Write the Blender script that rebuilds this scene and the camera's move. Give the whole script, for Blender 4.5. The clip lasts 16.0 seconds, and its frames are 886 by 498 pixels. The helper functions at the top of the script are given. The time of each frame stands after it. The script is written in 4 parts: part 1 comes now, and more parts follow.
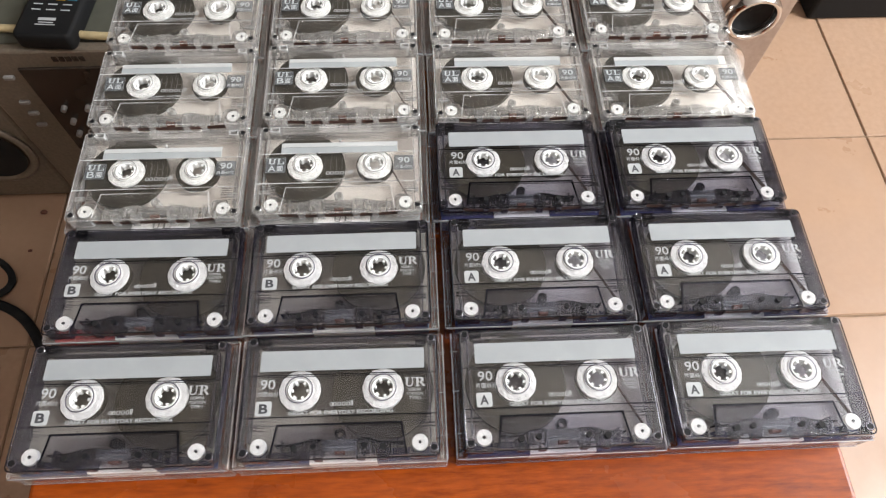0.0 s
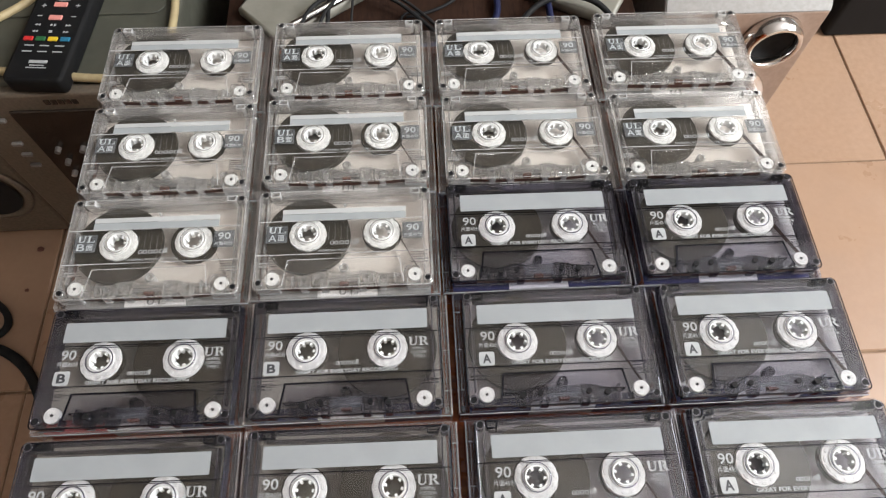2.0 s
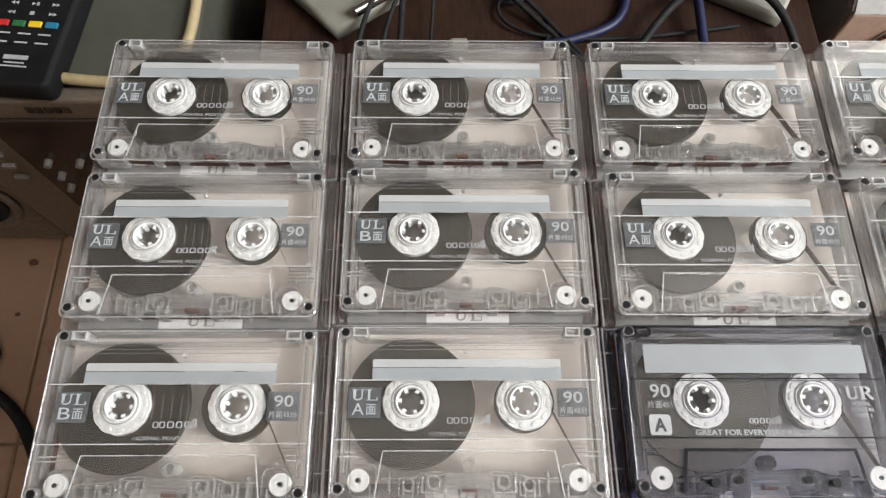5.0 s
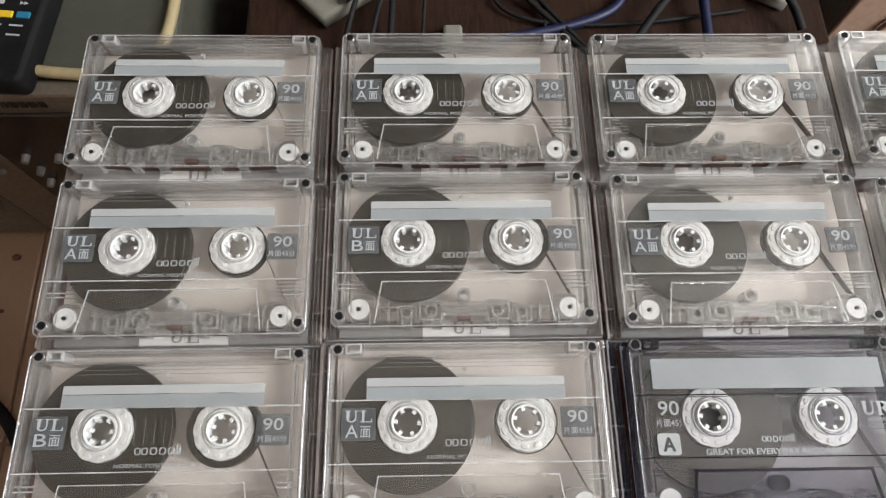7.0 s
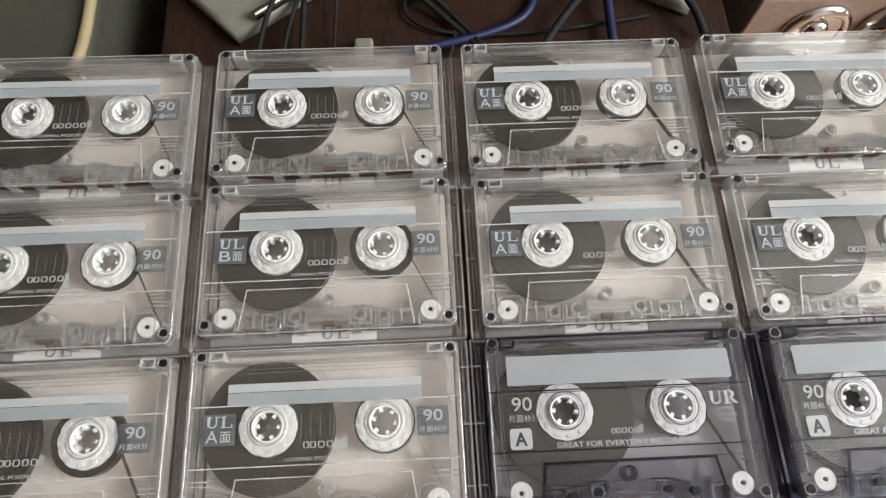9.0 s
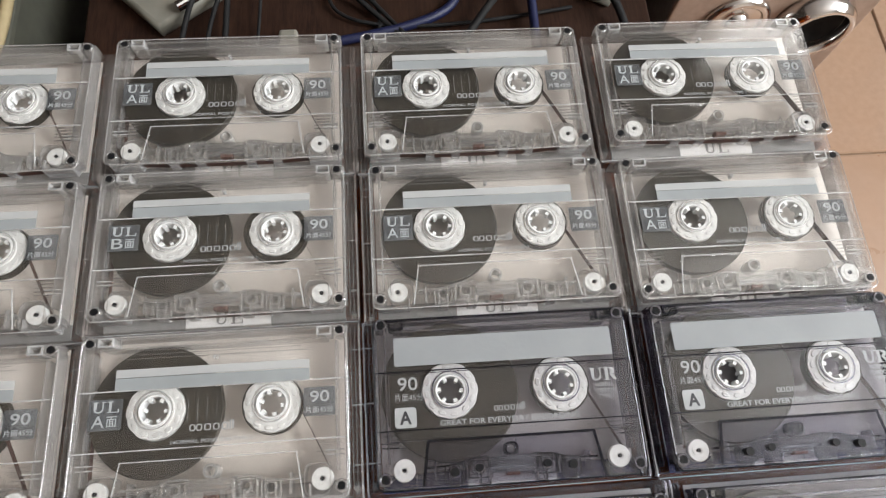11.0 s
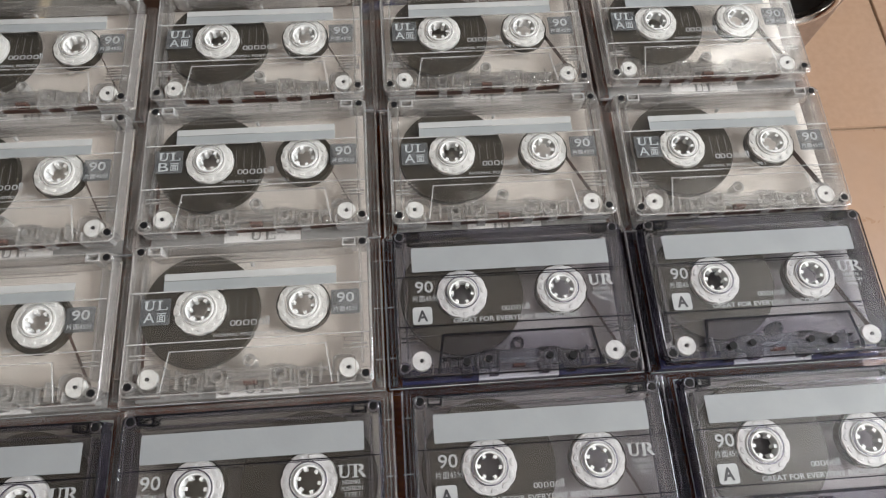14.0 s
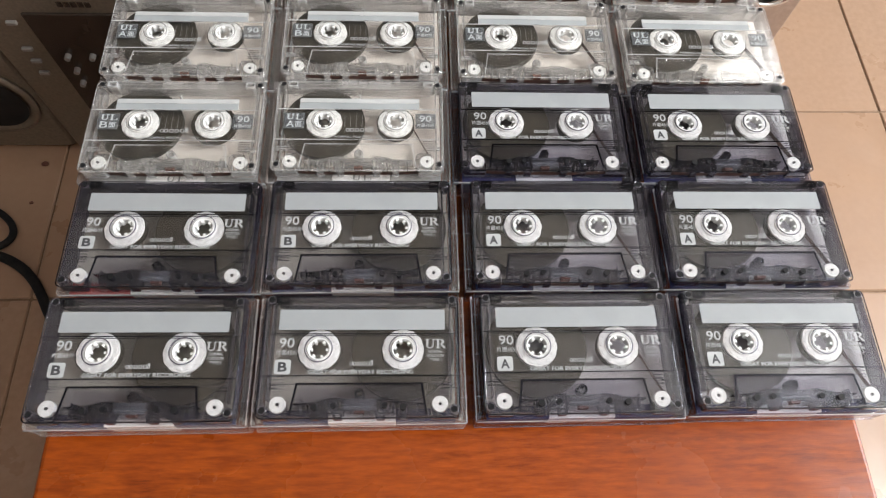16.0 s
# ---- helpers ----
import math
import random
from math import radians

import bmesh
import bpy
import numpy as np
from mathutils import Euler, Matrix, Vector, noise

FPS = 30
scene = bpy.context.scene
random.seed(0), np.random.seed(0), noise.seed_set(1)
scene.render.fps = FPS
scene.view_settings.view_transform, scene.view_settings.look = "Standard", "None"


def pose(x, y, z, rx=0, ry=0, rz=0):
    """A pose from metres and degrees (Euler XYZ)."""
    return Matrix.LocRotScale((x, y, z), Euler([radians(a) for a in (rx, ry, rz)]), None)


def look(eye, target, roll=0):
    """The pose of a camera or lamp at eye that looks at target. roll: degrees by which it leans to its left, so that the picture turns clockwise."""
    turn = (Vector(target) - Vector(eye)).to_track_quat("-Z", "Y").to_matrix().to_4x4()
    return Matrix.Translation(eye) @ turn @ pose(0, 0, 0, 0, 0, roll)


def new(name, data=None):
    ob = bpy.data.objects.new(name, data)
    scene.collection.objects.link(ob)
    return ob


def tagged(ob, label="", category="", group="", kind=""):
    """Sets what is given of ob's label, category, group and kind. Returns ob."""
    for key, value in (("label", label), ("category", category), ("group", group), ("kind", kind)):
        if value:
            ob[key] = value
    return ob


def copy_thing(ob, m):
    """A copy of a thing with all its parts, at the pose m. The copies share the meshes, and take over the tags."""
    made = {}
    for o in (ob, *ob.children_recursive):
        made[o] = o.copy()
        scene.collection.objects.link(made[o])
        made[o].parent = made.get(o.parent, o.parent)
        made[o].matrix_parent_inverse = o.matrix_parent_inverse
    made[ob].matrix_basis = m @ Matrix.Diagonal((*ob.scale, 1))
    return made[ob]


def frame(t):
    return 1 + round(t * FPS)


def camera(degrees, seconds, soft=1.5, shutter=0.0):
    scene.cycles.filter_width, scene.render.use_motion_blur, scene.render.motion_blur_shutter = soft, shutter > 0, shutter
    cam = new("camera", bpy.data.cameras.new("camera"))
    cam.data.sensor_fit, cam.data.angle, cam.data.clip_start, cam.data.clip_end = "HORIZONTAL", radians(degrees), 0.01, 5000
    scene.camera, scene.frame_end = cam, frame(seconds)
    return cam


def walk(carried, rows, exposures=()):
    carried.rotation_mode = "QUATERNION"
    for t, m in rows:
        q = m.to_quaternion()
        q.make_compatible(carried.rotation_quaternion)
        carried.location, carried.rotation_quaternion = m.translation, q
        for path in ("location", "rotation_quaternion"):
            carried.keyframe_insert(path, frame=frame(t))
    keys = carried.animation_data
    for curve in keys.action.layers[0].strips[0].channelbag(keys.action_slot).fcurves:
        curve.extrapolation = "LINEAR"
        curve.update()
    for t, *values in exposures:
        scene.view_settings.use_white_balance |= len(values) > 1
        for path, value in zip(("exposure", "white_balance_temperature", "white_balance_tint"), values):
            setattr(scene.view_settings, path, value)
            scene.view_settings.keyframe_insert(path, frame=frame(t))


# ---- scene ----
cam = camera(68.1, 16.0, soft=1.2)
PATH = [
    (0, (-0.012, -0.02, 0.372), (0.064, 0.905, -1.399), 2.3),
    (0.5, (-0.01, -0.002, 0.372), (0.061, 0.911, -1.407), 1.7),
    (1, (-0.009, 0.019, 0.37), (0.065, 0.92, -1.414), 1.7),
    (1.5, (-0.011, 0.029, 0.37), (0.06, 0.929, -1.414), 1.8),
    (2, (-0.014, 0.032, 0.371), (0.049, 0.948, -1.406), 1.1),
    (2.5, (-0.016, 0.041, 0.37), (0.033, 0.961, -1.406), 0.3),
    (3, (-0.019, 0.043, 0.369), (0.029, 0.972, -1.401), 0.4),
    (3.5, (-0.019, 0.047, 0.366), (0.028, 0.973, -1.406), -0.1),
    (4, (-0.037, 0.08, 0.35), (-0.005, 0.987, -1.432), 0.1),
    (4.5, (-0.065, 0.149, 0.309), (-0.052, 0.974, -1.513), 0.2),
    (4.7, (-0.072, 0.174, 0.294), (-0.048, 0.95, -1.549), 1.5),
    (6.8, (-0.075, 0.202, 0.27), (-0.03, 0.874, -1.613), 2.6),
    (7, (-0.074, 0.202, 0.276), (-0.025, 0.875, -1.607), 3.2),
    (7.5, (-0.062, 0.2, 0.276), (-0.029, 0.885, -1.602), 1.4),
    (8, (-0.051, 0.2, 0.278), (-0.008, 0.878, -1.604), 1.6),
    (8.5, (-0.036, 0.201, 0.282), (0.018, 0.872, -1.602), 2.6),
    (9, (-0.021, 0.196, 0.284), (0.046, 0.895, -1.588), 2.6),
    (9.5, (-0.009, 0.195, 0.281), (0.065, 0.896, -1.591), 3.0),
    (9.7, (-0.005, 0.193, 0.28), (0.096, 0.89, -1.592), 4.9),
    (11.8, (0.026, 0.177, 0.292), (0.169, 0.854, -1.584), 8.0),
    (12, (0.029, 0.171, 0.292), (0.174, 0.845, -1.585), 8.7),
    (12.5, (0.034, 0.158, 0.295), (0.175, 0.829, -1.583), 8.5),
    (13, (0.025, 0.149, 0.298), (0.164, 0.825, -1.579), 7.9),
    (13.5, (0.014, 0.143, 0.299), (0.139, 0.831, -1.575), 6.2),
    (14, (0.009, 0.14, 0.302), (0.115, 0.849, -1.565), 4.6),
    (14.5, (0.001, 0.137, 0.303), (0.106, 0.852, -1.562), 4.4),
    (15, (-0.015, 0.113, 0.312), (0.078, 0.833, -1.552), 4.3),
    (15.5, (-0.026, 0.04, 0.342), (0.071, 0.806, -1.503), 5.6),
    (16, (-0.028, -0.019, 0.365), (0.066, 0.813, -1.451), 5.5),
]
EXPOSURES = [(0, 0.54), (1, 0.44), (3.5, 0.30), (4.5, 0.32), (7, 0.06), (9.5, 0.04), (12, -0.02), (13.5, -0.12), (14.5, 0.02), (15.2, 0.28), (16, 0.42)]
walk(cam, [(t, look(eye, target, roll)) for t, eye, target, roll in PATH], EXPOSURES)

# ---- world and light ----
world = bpy.data.worlds.new("room_world")
scene.world = world
world.use_nodes = True
world.node_tree.nodes["Background"].inputs["Color"].default_value = (0.9, 0.95, 1.0, 1)
world.node_tree.nodes["Background"].inputs["Strength"].default_value = 0.05
scene.view_settings.exposure = 0.0
scene.cycles.transparent_max_bounces = 24


def area_lamp(name, where, target, sx, sy, watts, colour):
    data = bpy.data.lights.new(name, "AREA")
    data.shape, data.size, data.size_y, data.energy, data.color = "RECTANGLE", sx, sy, watts, colour
    ob = new(name, data)
    ob.matrix_world = look(where, target)
    return ob


FLOOR = -0.33
CEIL = 2.2
LAMP_AT = (1.98, -0.25)
GLARE_LAMP = (0.95, 1.10)
# added top light for the cassettes, kept clear of their mirror angles
area_lamp("ceiling_lamp_light", (LAMP_AT[0], LAMP_AT[1], CEIL - 0.09), (LAMP_AT[0], LAMP_AT[1], 0), 0.55, 0.38, 40, (1.0, 0.98, 0.95))
# added source, placed so its reflection gives glare on the right-hand column
area_lamp("wall_lamp_light", (GLARE_LAMP[0], 1.16, GLARE_LAMP[1]), (GLARE_LAMP[0] - 0.5, 0.2, 0.2), 0.22, 0.22, 0.17, (1.0, 0.97, 0.92))
area_lamp("window_light", (2.28, -0.1, 1.45), (0, 0.1, 1.1), 1.8, 1.2, 100, (0.91, 0.95, 0.975))


# ---- materials ----
def material(name):
    m = bpy.data.materials.new(name)
    m.use_nodes = True
    nt = m.node_tree
    return m, nt, nt.nodes["Principled BSDF"]


def link(nt, a, b):
    nt.links.new(a, b)


def noise_fac(nt, scale, detail=4, stretch=(1, 1, 1), rough=0.55, lo=0.35, hi=0.65):
    co = nt.nodes.new("ShaderNodeTexCoord")
    mp = nt.nodes.new("ShaderNodeMapping")
    mp.inputs["Scale"].default_value = stretch
    n = nt.nodes.new("ShaderNodeTexNoise")
    n.inputs["Scale"].default_value, n.inputs["Detail"].default_value, n.inputs["Roughness"].default_value = scale, detail, rough
    r = nt.nodes.new("ShaderNodeMapRange")
    r.inputs["From Min"].default_value, r.inputs["From Max"].default_value = lo, hi
    link(nt, co.outputs["Object"], mp.inputs["Vector"])
    link(nt, mp.outputs["Vector"], n.inputs["Vector"])
    link(nt, n.outputs["Fac"], r.inputs["Value"])
    return r.outputs["Result"]


def blend(nt, fac, a, b):
    mx = nt.nodes.new("ShaderNodeMix")
    mx.data_type = "RGBA"
    link(nt, fac, mx.inputs["Factor"])
    for i, c in ((6, a), (7, b)):
        if isinstance(c, tuple):
            mx.inputs[i].default_value = (*c, 1)
        else:
            link(nt, c, mx.inputs[i])
    return mx.outputs[2]


def add_bump(nt, b, fac, strength, distance):
    bp = nt.nodes.new("ShaderNodeBump")
    bp.inputs["Strength"].default_value, bp.inputs["Distance"].default_value = strength, distance
    link(nt, fac, bp.inputs["Height"])
    link(nt, bp.outputs["Normal"], b.inputs["Normal"])


def plain(name, c1, c2, rough=0.5, metal=0.0, scale=60, bump=0.1, dist=0.0004, stretch=(1, 1, 1), coat=0.0, rough2=None):
    """Two tones mixed by noise, with grain in the roughness and the relief."""
    m, nt, b = material(name)
    f = noise_fac(nt, scale, stretch=stretch)
    link(nt, blend(nt, f, c1, c2), b.inputs["Base Color"])
    b.inputs["Metallic"].default_value = metal
    r = nt.nodes.new("ShaderNodeMapRange")
    r.inputs["To Min"].default_value, r.inputs["To Max"].default_value = rough, rough2 if rough2 is not None else min(1, rough + 0.12)
    link(nt, f, r.inputs["Value"])
    link(nt, r.outputs["Result"], b.inputs["Roughness"])
    b.inputs["Coat Weight"].default_value = coat
    if bump:
        add_bump(nt, b, noise_fac(nt, scale * 7, 3, stretch), bump, dist)
    return m


def clear_plastic(name, tint, haze, haze_colour, gloss=0.05, rim=0.6, rough=0.05, patchy=1.0):
    """See-through moulded plastic: tinted, a little hazy from scuffs and dust, glossy. Strong haze paints white edge
    glints.
    """
    m = bpy.data.materials.new(name)
    m.use_nodes = True
    nt = m.node_tree
    nt.nodes.remove(nt.nodes["Principled BSDF"])
    tr = nt.nodes.new("ShaderNodeBsdfTransparent")
    tr.inputs["Color"].default_value = (*tint, 1)
    df = nt.nodes.new("ShaderNodeBsdfDiffuse")
    df.inputs["Color"].default_value = (*haze_colour, 1)
    gl = nt.nodes.new("ShaderNodeBsdfGlossy")
    gl.inputs["Roughness"].default_value = rough
    sm = nt.nodes.new("ShaderNodeMapRange")
    sm.inputs["To Min"].default_value, sm.inputs["To Max"].default_value = haze * (1 - 0.4 * patchy), haze * (1 + 0.5 * patchy)
    link(nt, noise_fac(nt, 45, 6), sm.inputs["Value"])
    m1 = nt.nodes.new("ShaderNodeMixShader")
    link(nt, sm.outputs["Result"], m1.inputs[0])
    link(nt, tr.outputs[0], m1.inputs[1])
    link(nt, df.outputs[0], m1.inputs[2])
    lw = nt.nodes.new("ShaderNodeLayerWeight")
    lw.inputs["Blend"].default_value = 0.5
    pw = nt.nodes.new("ShaderNodeMath")
    pw.operation = "POWER"
    link(nt, lw.outputs["Facing"], pw.inputs[0])
    pw.inputs[1].default_value = 4.0
    ma = nt.nodes.new("ShaderNodeMath")
    ma.operation = "MULTIPLY_ADD"
    link(nt, pw.outputs[0], ma.inputs[0])
    ma.inputs[1].default_value, ma.inputs[2].default_value = rim, gloss
    m2 = nt.nodes.new("ShaderNodeMixShader")
    link(nt, ma.outputs[0], m2.inputs[0])
    link(nt, m1.outputs[0], m2.inputs[1])
    link(nt, gl.outputs[0], m2.inputs[2])
    bp = nt.nodes.new("ShaderNodeBump")
    bp.inputs["Strength"].default_value, bp.inputs["Distance"].default_value = 0.15, 0.0006
    link(nt, noise_fac(nt, 30, 2), bp.inputs["Height"])
    link(nt, bp.outputs["Normal"], gl.inputs["Normal"])
    link(nt, m2.outputs[0], nt.nodes["Material Output"].inputs["Surface"])
    return m


M_CLEAR = clear_plastic("clear_plastic", (0.992, 0.990, 0.985), 0.010, (0.9, 0.88, 0.86), 0.050, 0.5, 0.04)
M_CLEAR_INNER = clear_plastic("clear_plastic_underside", (0.994, 0.992, 0.990), 0.012, (0.9, 0.88, 0.86), 0.008, 0.3)
# next three: white haze stands in for bright glints on edges, posts and ridges
M_CLEAR_EDGE = clear_plastic("clear_plastic_edge", (0.95, 0.945, 0.94), 0.13, (0.95, 0.94, 0.94), 0.26, 0.8, 0.04)
M_CLEAR_FRONT = clear_plastic("clear_plastic_front", (0.97, 0.965, 0.96), 0.22, (0.95, 0.95, 0.95), 0.24, 0.8, 0.03)
M_CLEAR_GLINT = clear_plastic("clear_plastic_painted_glint", (0.84, 0.835, 0.83), 0.45, (0.95, 0.95, 0.95), 0.20, 0.6, 0.05)
M_SMOKE = clear_plastic("smoky_plastic", (0.945, 0.942, 0.946), 0.010, (0.50, 0.49, 0.48), 0.034, 0.5, 0.04)
M_SMOKE_BLOCK = clear_plastic("smoky_head_block", (0.90, 0.90, 0.93), 0.003, (0.25, 0.25, 0.30), 0.012, 0.4, 0.04)
M_SMOKE_LINE = clear_plastic("smoky_plastic_line", (0.14, 0.14, 0.20), 0.03, (0.04, 0.04, 0.08), 0.035, 0.5, 0.05)
M_SMOKE_EDGE = clear_plastic("smoky_plastic_edge", (0.40, 0.39, 0.48), 0.06, (0.11, 0.10, 0.20), 0.20, 0.7, 0.04)
# pale haze brightens the case and paints the light its side walls catch
M_CASE = clear_plastic("case_plastic", (0.99, 0.984, 0.98), 0.045, (0.90, 0.87, 0.84), 0.010, 0.4)
M_CASE_EDGE = clear_plastic("case_edge_painted_light", (0.93, 0.89, 0.88), 0.16, (0.92, 0.86, 0.84), 0.24, 0.8, 0.04)
# white haze paints the bevel highlight along the upper front lip
M_CASE_LIP_GLINT = clear_plastic("case_lip_painted_highlight", (0.85, 0.84, 0.86), 0.42, (0.92, 0.92, 0.95), 0.25, 0.7, 0.05)
M_STRIP = clear_plastic("translucent_label_strip", (0.60, 0.62, 0.63), 0.60, (0.50, 0.53, 0.54), 0.03, 0.4, 0.2, 0.15)
M_STRIP_PALE = clear_plastic("translucent_label_band", (0.70, 0.71, 0.71), 0.55, (0.72, 0.73, 0.73), 0.03, 0.4, 0.2, 0.15)
M_CASE_SMOKE = clear_plastic("case_smoky_plastic", (0.93, 0.925, 0.945), 0.02, (0.4, 0.4, 0.46), 0.015, 0.5)
# same pale haze for light caught along the smoky case sides
M_CASE_SMOKE_EDGE = clear_plastic("case_smoky_edge_painted_light", (0.66, 0.64, 0.70), 0.12, (0.52, 0.50, 0.56), 0.24, 0.8, 0.04)

M_WHITE = plain("white_nylon", (0.80, 0.80, 0.79), (0.68, 0.68, 0.675), 0.32, scale=240, bump=0.08, dist=0.0002)
M_LABEL = plain("label_paper", (0.300, 0.315, 0.325), (0.278, 0.292, 0.302), 0.5, scale=50, bump=0.05)
M_INK = plain("pale_print", (0.42, 0.43, 0.435), (0.37, 0.38, 0.385), 0.5, scale=300, bump=0)
M_INK_DARK = plain("dark_print", (0.03, 0.03, 0.035), (0.05, 0.05, 0.055), 0.5, scale=300, bump=0)
M_PANEL = clear_plastic("grey_print_panel", (0.66, 0.67, 0.68), 0.28, (0.30, 0.31, 0.32), 0.02)
M_INK_GREY = plain("grey_print", (0.46, 0.48, 0.49), (0.40, 0.42, 0.43), 0.5, scale=300, bump=0)
M_SCREW = plain("blackened_screw", (0.008, 0.008, 0.010), (0.016, 0.016, 0.016), 0.45, 0.1, scale=400)
M_FELT = plain("brown_felt", (0.16, 0.06, 0.04), (0.10, 0.04, 0.03), 0.9, scale=400)
M_METAL = plain("shield_metal", (0.45, 0.45, 0.46), (0.36, 0.36, 0.38), 0.35, 0.8, scale=120)
M_METAL_DARK = plain("dark_steel", (0.045, 0.045, 0.05), (0.03, 0.03, 0.035), 0.4, 0.3, scale=200)
M_CARD = plain("inlay_card", (0.95, 0.915, 0.88), (0.90, 0.865, 0.83), 0.6, scale=25, bump=0.05)
M_CARD_GREY = plain("inlay_card_grey", (0.74, 0.72, 0.68), (0.68, 0.66, 0.62), 0.6, scale=25, bump=0.05)
M_CARD_DARK = plain("inlay_card_brown_grey", (0.41, 0.395, 0.345), (0.36, 0.345, 0.30), 0.6, scale=25, bump=0.05)
M_SPINE = plain("spine_white", (0.90, 0.90, 0.90), (0.84, 0.84, 0.85), 0.5, scale=70, bump=0.03)
M_SPINE_BLUE = plain("spine_blue", (0.010, 0.011, 0.075), (0.014, 0.016, 0.10), 0.45, scale=70, bump=0.03)
M_SPINE_GREY = plain("spine_grey", (0.22, 0.22, 0.22), (0.30, 0.30, 0.30), 0.5, scale=70, bump=0.03)
M_SPINE_RED = plain("spine_red", (0.55, 0.03, 0.03), (0.42, 0.02, 0.02), 0.5, scale=70, bump=0.03)


def tape_material():
    m, nt, b = material("wound_tape")
    co = nt.nodes.new("ShaderNodeTexCoord")
    w = nt.nodes.new("ShaderNodeTexWave")
    w.wave_type, w.rings_direction = "RINGS", "Z"
    w.inputs["Scale"].default_value, w.inputs["Distortion"].default_value = 320, 0.6
    link(nt, co.outputs["Object"], w.inputs["Vector"])
    f = noise_fac(nt, 90, 4)
    base = blend(nt, f, (0.026, 0.022, 0.0155), (0.038, 0.032, 0.022))
    link(nt, base, b.inputs["Base Color"])
    b.inputs["Roughness"].default_value = 0.38
    add_bump(nt, b, w.outputs["Fac"], 0.12, 0.0002)
    return m


M_TAPE = tape_material()
M_TAPE_FACE = plain("tape_face", (0.075, 0.030, 0.020), (0.055, 0.022, 0.015), 0.3, scale=120, bump=0)


def wood(name, c1, c2, c3, grain=(1, 9, 9), rough=0.22, coat=0.4, scale=6):
    m, nt, b = material(name)
    f1 = noise_fac(nt, scale, 6, grain, 0.6, 0.3, 0.7)
    f2 = noise_fac(nt, scale * 9, 5, grain, 0.7, 0.35, 0.7)
    c = blend(nt, f2, blend(nt, f1, c1, c2), c3)
    link(nt, c, b.inputs["Base Color"])
    b.inputs["Specular IOR Level"].default_value = 0.3
    b.inputs["Coat Weight"].default_value, b.inputs["Coat Roughness"].default_value = coat, 0.12
    r = nt.nodes.new("ShaderNodeMapRange")
    r.inputs["To Min"].default_value, r.inputs["To Max"].default_value = rough, rough + 0.22
    link(nt, noise_fac(nt, 14, 5), r.inputs["Value"])
    link(nt, r.outputs["Result"], b.inputs["Roughness"])
    add_bump(nt, b, f2, 0.08, 0.0006)
    return m


M_TABLE = wood("varnished_table_wood", (0.235, 0.040, 0.0030), (0.105, 0.015, 0.0016), (0.30, 0.058, 0.005), grain=(1, 7, 7), rough=0.14, coat=0.0, scale=5)
# bench wood darkened in its colour for the shade at the back
M_BENCH = wood("shade_toned_bench_wood", (0.022, 0.009, 0.005), (0.012, 0.005, 0.003), (0.036, 0.016, 0.009), (9, 1, 9), 0.7, 0.0)
M_SILVER = plain("silver_fascia", (0.19, 0.155, 0.12), (0.155, 0.13, 0.10), 0.38, 0.35, scale=300, bump=0.04, dist=0.0002)
# grey darkened likewise, holds the shade over the stereo
M_SILVER_TOP = plain("shade_toned_top_plastic", (0.082, 0.082, 0.064), (0.068, 0.068, 0.054), 0.42, 0.1, scale=40, bump=0.05, dist=0.0002)
M_GLASS_DARK = plain("dark_display_glass", (0.025, 0.017, 0.013), (0.035, 0.024, 0.018), 0.12, scale=20, bump=0)
M_BLACK = plain("black_plastic", (0.006, 0.006, 0.007), (0.010, 0.010, 0.010), 0.6, scale=150, bump=0.12)
M_RUBBER = plain("black_rubber", (0.010, 0.010, 0.011), (0.02, 0.02, 0.02), 0.6, scale=120)
for dull in (M_BLACK, M_RUBBER, M_BENCH, M_SCREW, M_METAL_DARK):
    dull.node_tree.nodes["Principled BSDF"].inputs["Specular IOR Level"].default_value = 0.18
M_CHROME = plain("chrome", (0.78, 0.77, 0.76), (0.70, 0.69, 0.68), 0.06, 1.0, scale=30, bump=0)
M_SPEAKER = plain("rose_silver_paint", (0.36, 0.262, 0.205), (0.32, 0.232, 0.182), 0.5, 0.0, scale=200, bump=0.05, dist=0.0002)
M_SPEAKER_TOP = plain("silver_paint", (0.27, 0.26, 0.25), (0.23, 0.22, 0.21), 0.35, 0.2, scale=200, bump=0.05, dist=0.0002)
M_CREAM = plain("cream_cable", (0.42, 0.335, 0.19), (0.35, 0.28, 0.155), 0.5, scale=120)
# blue deepened for the shade on the bench
M_BLUE = plain("blue_cable", (0.006, 0.009, 0.042), (0.008, 0.012, 0.055), 0.45, scale=120)
M_STAND = plain("pale_grey_plastic", (0.24, 0.23, 0.195), (0.19, 0.18, 0.15), 0.45, scale=30)
M_WALL = plain("cream_wall_paint", (0.60, 0.54, 0.48), (0.56, 0.50, 0.445), 0.8, scale=6)
# invented dark tone for unseen walls, keeps reflections and fill low
M_DARK_WALL = plain("light_cutting_wall", (0.055, 0.040, 0.031), (0.042, 0.031, 0.024), 0.9, scale=8)
M_CEIL = plain("white_ceiling_paint", (0.87, 0.85, 0.83), (0.84, 0.82, 0.80), 0.85, scale=5)
M_GROUT = plain("brown_grout", (0.25, 0.165, 0.105), (0.17, 0.11, 0.068), 0.9, scale=90)
M_PINK = plain("pink_key", (0.75, 0.30, 0.26), (0.68, 0.26, 0.22), 0.5, scale=200)
M_RED = plain("red_key", (0.55, 0.03, 0.03), (0.45, 0.02, 0.02), 0.45, scale=200)
M_GREEN = plain("green_key", (0.03, 0.15, 0.05), (0.02, 0.11, 0.04), 0.45, scale=200)
